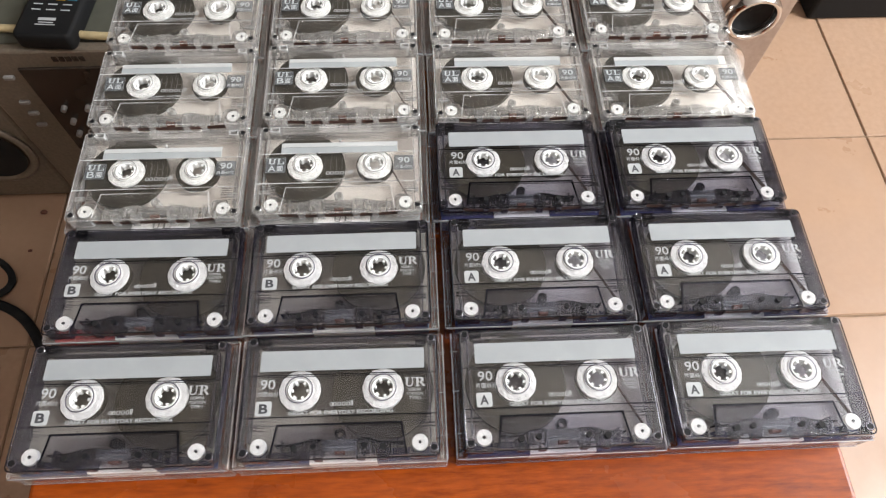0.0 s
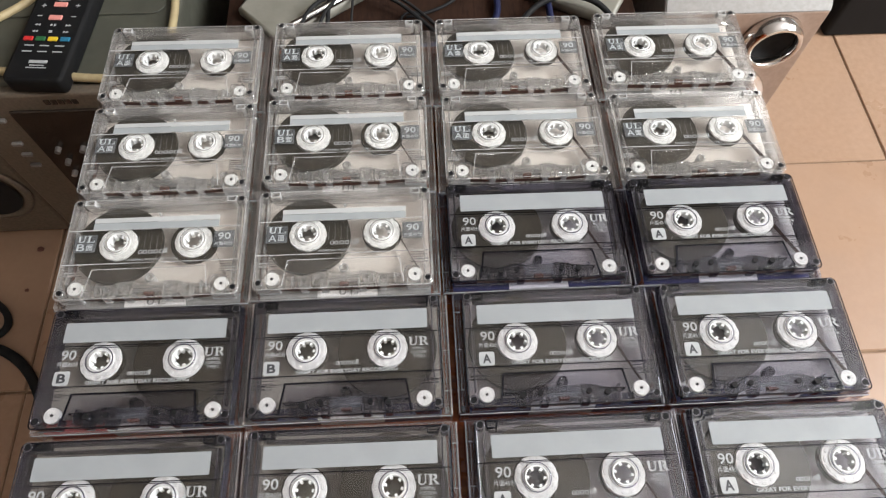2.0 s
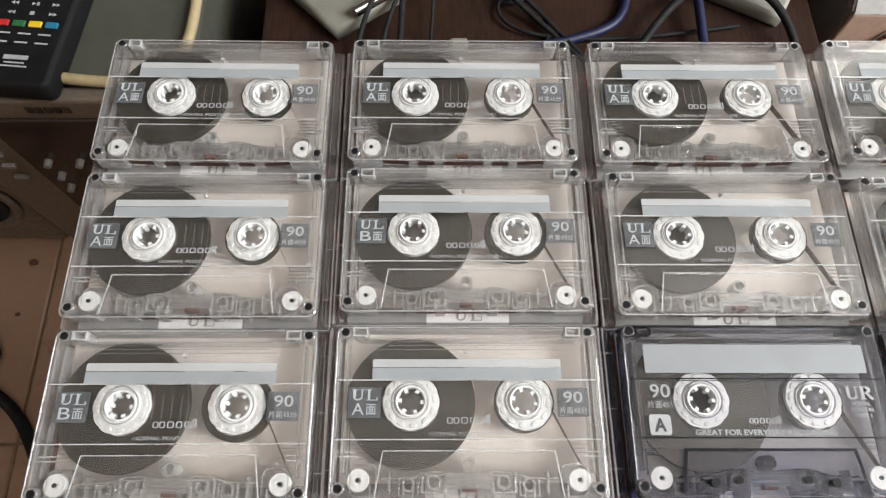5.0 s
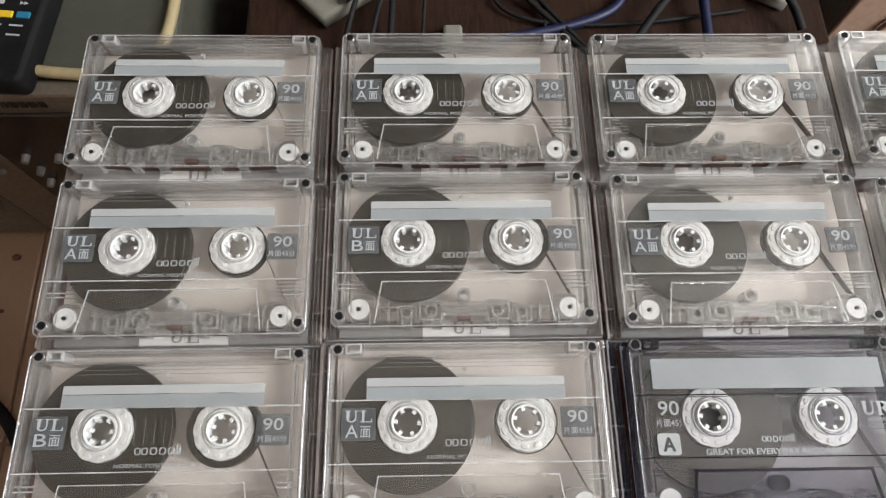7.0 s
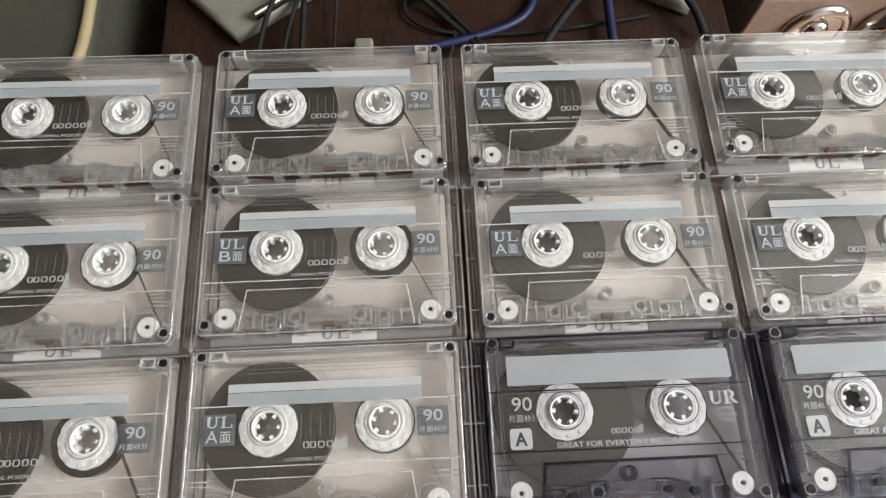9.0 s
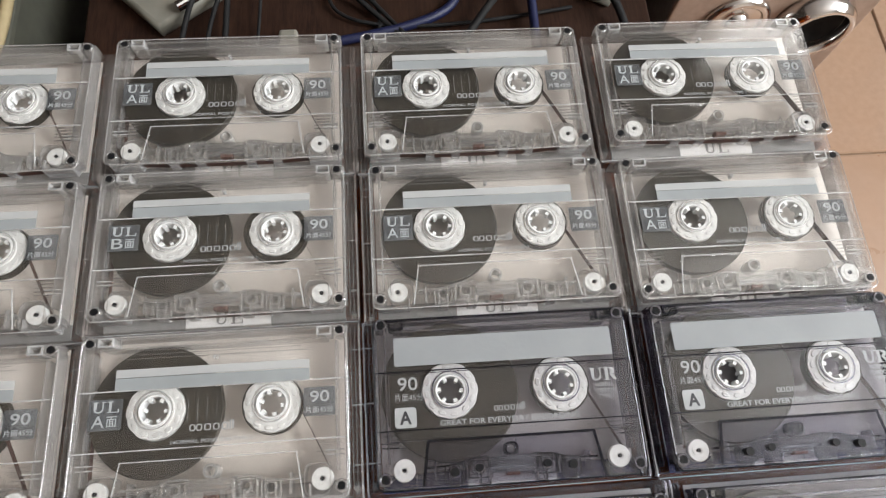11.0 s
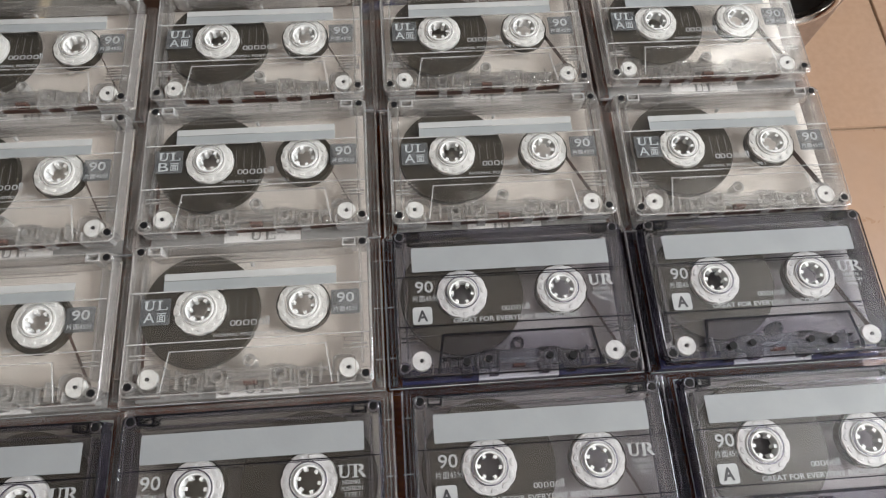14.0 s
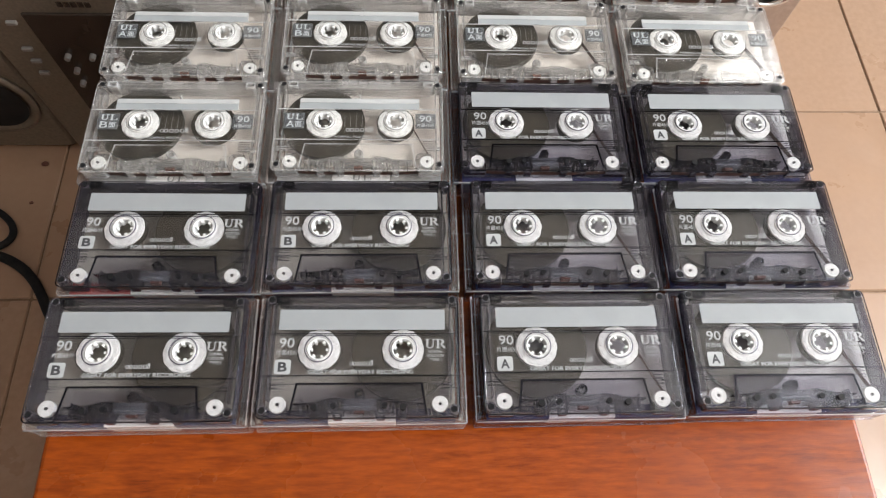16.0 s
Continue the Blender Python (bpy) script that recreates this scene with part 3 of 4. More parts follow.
        if smoky:
            part("pin_shaft", cyl(bmesh.new(), Matrix.Translation((sx * 0.0225, -0.0272, ZH - 0.0024)), 0.0016, 0.0016, 0.0050, 16), M_SCREW, root)
            part("pin_shaft", cyl(bmesh.new(), Matrix.Translation((sx * 0.0130, -0.0262, ZH - 0.0034)), 0.0014, 0.0014, 0.0050, 16), M_SCREW, root)
        else:
            box_loop = [round_rect(sx * 0.0395 - 0.0050, sx * 0.0395 + 0.0050, -0.0314, -0.0196, 0.0030, 4), round_rect(sx * 0.0395 - 0.0046, sx * 0.0395 + 0.0046, -0.0310, -0.0200, 0.0027, 4)]
            part("roller_pocket", flat(bmesh.new(), box_loop, Z0 + 0.0014, Z1 - 0.0013), edge, root)
    # fine moulding lines left by the tool on both ends of the shell
    bm = bmesh.new()
    for k in range(5):
        for sx in (-1, 1):
            x0, x1 = sorted((sx * 0.0390, sx * (0.0478 + 0.0006 * (k % 2))))
            box(bm, x0, x1, -0.0110 - 0.0016 * k, -0.01085 - 0.0016 * k, Z1 - 0.0024, Z1 - 0.0012)
    for k in range(3):
        box(bm, -0.036 + 0.004 * k, 0.036 - 0.003 * k, 0.0238 + 0.0016 * k, 0.02395 + 0.0016 * k, Z1 - 0.0022, Z1 - 0.0012)
    part("moulding_line", bm, edge, root)
    # print on the face
    zt = Z1 + 0.0001
    if smoky:
        bm = flat(bmesh.new(), [round_rect(-0.0436, 0.0444, 0.0150, 0.0264, 0.0006, 2)], Z1 + 0.00002, Z1 + 0.00014)
        part("title_strip", bm, M_LABEL, root)
        part("lettering", text(bmesh.new(), "90", -0.0426, 0.0054, 0.008, zt, wide=0.0078, tall=0.0052, bold=0.00005), M_INK, root)
        part("lettering", text(bmesh.new(), "片面45分", -0.0440, 0.0014, 0.003, zt, wide=0.0112, tall=0.0028), M_INK, root)
        part("lettering", serif(serif(bmesh.new(), "U", 0.0338, 0.0048, 0.0054, 0.0050, zt), "R", 0.0394, 0.0048, 0.0056, 0.0050, zt), M_INK, root)
        for i, w in enumerate(("NORMAL", "POSITION", "TYPE I")):
            part("lettering", text(bmesh.new(), w, 0.0392, 0.0024 - 0.0023 * i, 0.0022, zt, "CENTER", tall=0.0016, wide=(0.0072, 0.0086, 0.0062)[i]), M_INK, root)
        part("lettering", text(bmesh.new(), "GREAT FOR EVERYDAY RECORDING", 0.0004, -0.0087, 0.003, zt, "CENTER", wide=0.0545, tall=0.0021, bold=0.00005), M_INK, root)
        bar_word(root, -0.0056, -0.0054, 0.0122, 0.0021, zt)
        bm = flat(bmesh.new(), [round_rect(-0.0442, -0.0358, -0.0087, -0.0010, 0.0013)], Z1 + 0.00002, Z1 + 0.00012)
        mark = part("side_mark", bm, M_INK, root)
        part("letter", text(bmesh.new(), side, -0.0400, -0.0074, 0.007, Z1 + 0.0002, "CENTER", wide=0.0046, tall=0.0050, bold=0.0002), M_INK_DARK, mark)
        bm = flat(bmesh.new(), [round_rect(-0.0462, 0.0462, -0.0137, 0.0124, 0.0006, 2), round_rect(-0.0459, 0.0459, -0.0134, 0.0121, 0.0005, 2)], Z1 - 0.0016, Z1 - 0.0013)
        part("window_line", bm, edge, root)
    else:
        bm = flat(bmesh.new(), [round_rect(-0.0372, 0.0368, 0.0129, 0.0176, 0.0003, 2)], Z1 + 0.00002, Z1 + 0.00014)
        part("title_strip", bm, M_STRIP, root)
        bm = flat(bmesh.new(), [round_rect(-0.0372, 0.0368, 0.0178, 0.0210, 0.0003, 2)], Z1 + 0.00002, Z1 + 0.00014)
        part("title_strip", bm, M_STRIP_PALE, root)
        for x0, x1, y0, y1 in ((-0.0462, -0.0336, -0.0016, 0.0100), (0.0345, 0.0467, -0.0012, 0.0098)):
            part("print_panel", flat(bmesh.new(), [round_rect(x0, x1, y0, y1, 0.0005, 2)], Z1 + 0.00002, Z1 + 0.00006), M_PANEL, root)
        part("lettering", serif(serif(bmesh.new(), "U", -0.0449, 0.0050, 0.0050, 0.0042, zt), "L", -0.0393, 0.0050, 0.0044, 0.0042, zt), M_INK_GREY, root)
        part("lettering", text(bmesh.new(), side, -0.0446, -0.0004, 0.006, zt, wide=0.0046, tall=0.0044), M_INK_GREY, root)
        part("lettering", text(bmesh.new(), "面", -0.0392, -0.0004, 0.004, zt, wide=0.0038, tall=0.0040), M_INK_GREY, root)
        part("lettering", text(bmesh.new(), "90", 0.0370, 0.0040, 0.008, zt, wide=0.0074, tall=0.0044, bold=0.00006), M_INK, root)
        part("lettering", text(bmesh.new(), "片面45分", 0.0353, 0.0000, 0.003, zt, wide=0.0106, tall=0.0024), M_INK, root)
        part("lettering", text(bmesh.new(), "NORMAL POSITION TYPE I", 0.0002, -0.0082, 0.002, zt, "CENTER", wide=0.0300, tall=0.0014), M_INK, root)
        bar_word(root, -0.0082, -0.0048, 0.0166, 0.0025, zt)
        bm = bmesh.new()
        for i in range(4):
            box(bm, -0.00915 + 0.0036 * i, -0.0090 + 0.0036 * i, -0.0005, 0.0085, Z1 + 0.00002, Z1 + 0.00007)
        part("scale_mark", bm, M_SPINE_GREY, root)
    for ob in root.children:
        if ob.name.split(".")[0] in ("title_strip", "lettering", "mark_bar", "side_mark", "print_panel", "scale_mark", "window_line", "ridge"):
            ob.location.y = PRINT_Y + (0.0010 if ob.name.startswith("mark_bar") else 0.0)
    return root


# ---- cases ----


def build_case(style, flank, label):
    plastic = M_CASE_SMOKE if style == "smoky" else M_CASE
    edge = M_SMOKE_EDGE if style == "smoky" else M_CLEAR_EDGE
    rail = M_CASE_SMOKE_EDGE if style == "smoky" else M_CASE_EDGE
    root = thing("cassette_case", label, "cassette case", "cases under the cassettes")
    bm = flat(bmesh.new(), [round_rect(-CX, CX, CY0, CY1, 0.0012, 3)], CZ - 0.0013, CZ, 0.0004)
    part("lid", bm, plastic, root)
    bm = flat(bmesh.new(), [round_rect(-CX, CX, CY0, CY1, 0.0012, 3)], 0.0, 0.0013, 0.0004)
    part("base", bm, plastic, root)
    for s in (-1, 1):
        x0, x1 = sorted((s * (CX - 0.0001), s * (CX - 0.0013)))
        part("side_panel", box(bmesh.new(), x0, x1, CY0 + 0.0003, CY1 - 0.0003, 0.0014, CZ - 0.0014, 0.0003), rail, root)
        bm = bmesh.new()
        for k in (0.0024, 0.0040):
            x0, x1 = sorted((s * (CX - k), s * (CX - k - 0.0004)))
            box(bm, x0, x1, CY0 + 0.004, CY1 - 0.002, 0.0014, CZ - 0.0014)
        for y in (-0.022, 0.001, 0.0235):
            x0, x1 = sorted((s * (CX + 0.0002), s * (CX - 0.0042)))
            box(bm, x0, x1, y, y + 0.0006, CZ + 0.00003, CZ + 0.0004)
        part("hinge_rail", bm, rail, root)
        bm = cyl(bmesh.new(), Matrix.Translation((s * (CX - 0.0030), CY0 + 0.0045, CZ / 2)) @ Matrix.Rotation(math.pi / 2, 4, "Y"), 0.0022, 0.0022, 0.0022, 16)
        part("hinge_pin", bm, edge, root)
    for y0, y1 in ((CY0 + 0.0001, CY0 + 0.0013), (CY1 - 0.0013, CY1 - 0.0001)):
        part("end_panel", box(bmesh.new(), -CX + 0.0015, CX - 0.0015, y0, y1, 0.0014, CZ - 0.0014, 0.0003), plastic, root)
    part("front_lip", box(bmesh.new(), -CX + 0.0008, CX - 0.0008, CY0 - 0.0004, CY0 - 0.00002, CZ - 0.0016, CZ + 0.0002, 0.0001), M_CASE_LIP_GLINT, root)
    part("front_lip", box(bmesh.new(), -CX + 0.0008, CX - 0.0008, CY0 - 0.0004, CY0 - 0.00002, 0.0002, 0.0014, 0.0001), rail, root)
    for s in (-1, 1):
        x0, x1 = sorted((s * (CX - 0.0002), s * (CX - 0.0010)))
        part("lid_rim", box(bmesh.new(), x0, x1, CY0 + 0.001, CY1 - 0.001, CZ + 0.00003, CZ + 0.0003, 0.0001), rail, root)
    # folded inlay card: flap, spine with a white middle and coloured ends
    zc = CZ - 0.0022
    part("inlay_card", box(bmesh.new(), -0.0500, 0.0500, CY0 + 0.0082, CY1 - 0.0030, zc - 0.0003, zc), M_CARD if flank[1] is M_SPINE_GREY else (M_CARD_GREY if style == "smoky" else M_CARD_DARK), root)
    for x0, x1, mat in ((-0.0500, -0.0168, flank[0]), (-0.0166, 0.0186, M_SPINE), (0.0188, 0.0500, flank[1])):
        bm = box(bmesh.new(), x0, x1, CY0 + 0.0017, CY0 + 0.0081, zc - 0.0003, zc + 0.0002)
        box(bm, x0, x1, CY0 + 0.0015, CY0 + 0.0018, 0.0016, zc - 0.0004)
        part("inlay_spine", bm, mat, root)
    if flank[1] is M_SPINE_GREY:
        part("lettering", serif(serif(bmesh.new(), "U", -0.0046, CY0 + 0.0024, 0.0056, 0.0052, zc + 0.0003), "L", 0.0020, CY0 + 0.0024, 0.0050, 0.0052, zc + 0.0003), M_SPINE_GREY, root)
    return root


def park(proto):
    for o in (proto, *proto.children_recursive):
        bpy.data.objects.remove(o)


tapes = {(st, sd): build_cassette(st, sd) for st in ("clear", "smoky") for sd in "AB"}
cases = {
    "clear": build_case("clear", (M_SPINE_GREY, M_SPINE_GREY), "clear plastic cassette case with pale inlay card, on the table"),
    "blue": build_case("clear", (M_SPINE_BLUE, M_SPINE_BLUE), "clear plastic cassette case with blue and white inlay spine"),
    "red": build_case("clear", (M_SPINE_RED, M_SPINE_BLUE), "clear plastic cassette case with red and white inlay spine"),
    "smoky": build_case("smoky", (M_SPINE_BLUE, M_SPINE_BLUE), "smoky plastic cassette case with blue and white inlay spine"),
}
# left guide roller of every cassette, row by row from the table's front, and what lies there
LAYOUT = [
    (((-0.211, 0.049), "smoky", "B", "blue"), ((-0.097, 0.049), "smoky", "B", "blue"), ((0.019, 0.049), "smoky", "A", "smoky"), ((0.132, 0.050), "smoky", "A", "smoky")),
    (((-0.210, 0.121), "smoky", "B", "red"), ((-0.099, 0.121), "smoky", "B", "blue"), ((0.017, 0.121), "smoky", "A", "smoky"), ((0.130, 0.121), "smoky", "A", "smoky")),
    (((-0.213, 0.193), "clear", "B", "clear"), ((-0.1015, 0.194), "clear", "A", "clear"), ((0.012, 0.194), "smoky", "A", "smoky"), ((0.126, 0.193), "smoky", "A", "smoky")),
    (((-0.214, 0.264), "clear", "A", "clear"), ((-0.101, 0.266), "clear", "B", "clear"), ((0.013, 0.264), "clear", "A", "clear"), ((0.125, 0.2615), "clear", "A", "clear")),
    (((-0.215, 0.336), "clear", "A", "clear"), ((-0.101, 0.336), "clear", "A", "clear"), ((0.012, 0.335), "clear", "A", "clear"), ((0.126, 0.336), "clear", "A", "clear")),
]
rng = random.Random(4)
for j, row in enumerate(LAYOUT):
    for i, ((rx, ry), style, side, case) in enumerate(row):
        turn = rng.uniform(-0.7, -0.1)
        m = pose(rx - 0.0, ry, 0, 0, 0, turn) @ pose(ROLL_X, ROOT_Y, 0)
        copy_thing(tapes[style, side], m)
        copy_thing(cases[case], pose(m.translation.x + rng.uniform(-0.0004, 0.0004), m.translation.y - 0.0016 + (0.0024, 0.0034, 0.0020, 0.0008, 0.0002)[j], 0.0, 0, 0, rng.uniform(-0.25, 0.05)))
for proto in list(tapes.values()) + list(cases.values()):
    park(proto)

# ---- table under the cassettes ----
table = thing("low_table", "low varnished reddish-orange wooden table on the tiled floor", "table")
part("tabletop", box(bmesh.new(), -0.2235, 0.2215, -0.26, 0.398, -0.024, -0.0002, 0.003, 3), M_TABLE, table)
for x0, x1, y0, y1 in ((-0.19, 0.187, -0.232, -0.214), (-0.19, 0.187, 0.352, 0.370), (-0.195, -0.177, -0.21, 0.35), (0.174, 0.192, -0.21, 0.35)):
    part("apron", box(bmesh.new(), x0, x1, y0, y1, -0.08, -0.0245, 0.002), M_TABLE, table)
for x in (-0.192, 0.155):
    for y in (-0.234, 0.338):
        part("leg", box(bmesh.new(), x, x + 0.034, y, y + 0.034, FLOOR, -0.0805, 0.003), M_TABLE, table)

# ---- bench behind the table, with stand and cables ----
bench = thing("low_bench", "brown wooden bench toned dark for shade, behind the table, strewn with cables", "bench")
BZ = -0.100
part("bench_top", box(bmesh.new(), -0.197, 0.209, 0.425, 1.05, BZ - 0.022, BZ, 0.002), M_BENCH, bench)
for x in (-0.190, 0.182):
    part("side_panel", box(bmesh.new(), x, x + 0.02, 0.44, 1.04, FLOOR, BZ - 0.0225), M_BENCH, bench)

# ---- stereo on the floor ----
stereo = thing("stereo_system", "silver-grey compact stereo standing on the tiled floor", "stereo")
SX0, SX1, SY, SZ = -0.432, -0.236, 0.437, -0.083
part("body", box(bmesh.new(), SX0, SX1, SY + 0.012, 0.74, FLOOR, SZ, 0.006, 3), M_SILVER_TOP, stereo)
fascia = part("fascia", box(bmesh.new(), SX0, SX1, SY, SY + 0.0118, FLOOR, SZ - 0.001, 0.003, 2), M_SILVER, stereo)
part("display", box(bmesh.new(), -0.384, -0.246, SY - 0.003, SY - 0.0002, -0.262, -0.104, 0.001), M_GLASS_DARK, stereo)
bm = bmesh.new()
part("disc_lid", flat(bm, [round_rect(-0.420, -0.250, 0.53, 0.70, 0.012)], SZ + 0.0002, SZ + 0.0022, 0.0006), M_SILVER_TOP, stereo)
for x, z in ((-0.398, -0.116), (-0.402, -0.151), (-0.402, -0.168), (-0.403, -0.186)):
    part("button", box(bmesh.new(), x - 0.005, x + 0.005, SY - 0.004, SY - 0.0002, z - 0.002, z + 0.002, 0.0008), M_SPEAKER_TOP, stereo)
for x, z in ((-0.366, -0.158), (-0.366, -0.178), (-0.369, -0.198), (-0.342, -0.158), (-0.335, -0.182)):
    part("knob", cyl(bmesh.new(), Matrix.Translation((x, SY - 0.0062, z)) @ Matrix.Rotation(math.pi / 2, 4, "X"), 0.0030, 0.0026, 0.006, 16), M_SPEAKER_TOP, stereo)
bm = bmesh.new()
for k in range(5):
    box(bm, -0.347 + 0.0062 * k, -0.3425 + 0.0062 * k, SY - 0.0012, SY - 0.0002, -0.097, -0.0915)
part("maker_mark", bm, M_GLASS_DARK, stereo)

spk = thing("stereo_speaker", "silver-grey speaker with black cone beside the stereo", "speaker")
part("cabinet", box(bmesh.new(), -0.640, -0.4345, SY + 0.002, 0.70, FLOOR, -0.120, 0.008, 3), M_SILVER, spk)
turn_front = Matrix.Rotation(math.pi / 2, 4, "X")
bm = lathe(bmesh.new(), [(0.044, 0.0), (0.054, 0.0), (0.055, 0.003), (0.051, 0.005), (0.047, 0.004), (0.044, 0.0)], Matrix.Translation((-0.493, SY + 0.0018, -0.235)) @ turn_front, 40)
part("trim_ring", bm, M_SILVER, spk, smooth=True)
bm = lathe(bmesh.new(), [(0.0005, 0.001), (0.012, 0.004), (0.016, 0.0015), (0.044, 0.0035)], Matrix.Translation((-0.493, SY + 0.0012, -0.235)) @ turn_front, 40)
part("cone", bm, M_RUBBER, spk, smooth=True)

# remote control lying on the stereo
remote = thing("remote_control", "black remote control with coloured keys on the stereo's top", "remote control")
remote.matrix_world = pose(-0.3445, 0.4365, SZ + 0.0002, 0, 0, -5.0)
RW = 0.0265
handset = part("handset", flat(bmesh.new(), [round_rect(-RW, RW, 0.0, 0.185, 0.006)], 0, 0.017, 0.003), M_BLACK, remote)


def key(x, y, w, h, mat, label=""):
    part("key", box(bmesh.new(), x - w / 2, x + w / 2, y - h / 2, y + h / 2, 0.0171, 0.0186, 0.0006), mat, remote, label)


for k, mat in enumerate((M_RED, M_GREEN, M_YELLOW, M_CYAN)):
    key(-0.0165 + 0.011 * k, 0.0475, 0.0085, 0.0048, mat)
for y in (0.0735, 0.0900):
    key(0.0, y, 0.0120, 0.0055, M_PINK)
for y, names in ((0.0570, ("back", "stop", "skip")), (0.0650, ("back", "play", "skip"))):
    for x, kind in zip((-0.014, 0.0, 0.014), names):
        bm = bmesh.new()
        if kind == "stop":
            box(bm, x - 0.0014, x + 0.0014, y - 0.0014, y + 0.0014, 0.0171, 0.0174)
        else:
            d = -1 if kind == "back" else 1
            for k in (-0.0013, 0.0013) if kind != "play" else (-0.0010,):
                flat(bm, [[(x + k - d * 0.0012, y - 0.0014), (x + k + d * 0.0012, y), (x + k - d * 0.0012, y + 0.0014)]], 0.0171, 0.0174)
            if kind == "play":
                box(bm, x + 0.0010, x + 0.0015, y - 0.0014, y + 0.0014, 0.0171, 0.0174)
                box(bm, x + 0.0020, x + 0.0025, y - 0.0014, y + 0.0014, 0.0171, 0.0174)
        part("key_print", bm, M_INK, remote)
for x, y in ((-0.0155, 0.0760), (-0.0155, 0.0890), (0.0155, 0.0760), (0.0155, 0.0900)):
    bm = box(bmesh.new(), x - 0.0022, x + 0.0022, y - 0.0004, y + 0.0004, 0.0171, 0.0174)
    if y > 0.08:
        box(bm, x - 0.0004, x + 0.0004, y - 0.0022, y + 0.0022, 0.0171, 0.01735)
    part("key_print", bm, M_INK, remote)
for y in (0.0400, 0.0330):
    for x in (-0.0135, 0.0, 0.0135):
        part("key_print", box(bmesh.new(), x - 0.0042, x + 0.0042, y - 0.0006, y + 0.0006, 0.0171, 0.0174), M_INK_GREY, remote)
part("maker_mark", box(bmesh.new(), -0.0075, 0.0085, 0.0195, 0.0228, 0.0171, 0.0174), M_INK, remote)
part("key_print", box(bmesh.new(), -0.0060, 0.0070, 0.0165, 0.0176, 0.0171, 0.0174), M_INK, remote)
part("key_print", box(bmesh.new(), -0.0085, 0.0095, 0.0138, 0.0149, 0.0171, 0.0174), M_INK, remote)
part("direction_pad", flat(bmesh.new(), [ring(0, 0.1120, 0.0165, 40), ring(0, 0.1120, 0.0160, 40)], 0.0171, 0.0175), M_INK, remote)
part("direction_pad", flat(bmesh.new(), [ring(0, 0.1120, 0.0070, 32), ring(0, 0.1120, 0.0066, 32)], 0.0171, 0.0175), M_INK, remote)

# cream cable round the stereo's top
zc = SZ + 0.0040
loop = [(-0.46, 0.468, zc), (-0.41, 0.462, zc), (-0.375, 0.462, zc), (-0.31, 0.449, zc), (-0.27, 0.447, zc), (-0.243, 0.456, zc), (-0.238, 0.49, zc), (-0.238, 0.52, zc), (-0.240, 0.56, zc), (-0.26, 0.62, zc), (-0.31, 0.66, zc)]
tagged(tube("cream_cable", loop, 0.0038, M_CREAM), "thick cream cable lying round the stereo's top", "cable")
tagged(tube("cream_cable", [(-0.46, 0.488, zc), (-0.42, 0.512, zc), (-0.39, 0.535, zc), (-0.365, 0.56, zc), (-0.345, 0.62, zc + 0.004)], 0.0038, M_CREAM), "thick cream cable lying round the stereo's top", "cable")

# ---- stand and cables on the bench ----
stand = thing("screen_stand", "pale grey pointed screen stand foot on the bench", "stand")
bm = flat(bmesh.new(), [[(-0.141, 0.497), (-0.114, 0.518), (-0.052, 0.564), (0.0, 0.61), (-0.06, 0.70), (-0.13, 0.69), (-0.152, 0.60), (-0.169, 0.569), (-0.183, 0.541)]], BZ + 0.0005, BZ + 0.012, 0.003)
part("foot", bm, M_STAND, stand)
bm = bmesh.new()
d = Vector((0.105, 0.078, 0.0))
m = Matrix.Translation((-0.072, 0.552, BZ + 0.0165)) @ d.to_track_quat("Z", "Y").to_matrix().to_4x4()
cyl(bm, m, 0.0038, 0.0038, 0.14, 16)
part("chrome_bar", bm, M_CHROME, stand, smooth=False)
foot2 = thing("screen_stand", "pale grey pointed screen stand foot on the bench", "stand")
bm = flat(bmesh.new(), [[(0.178, 0.510), (0.203, 0.554), (0.203, 0.64), (0.10, 0.68), (0.06, 0.60), (0.104, 0.550), (0.165, 0.517)]], BZ + 0.0005, BZ + 0.012, 0.003)
part("foot", bm, M_STAND, foot2)

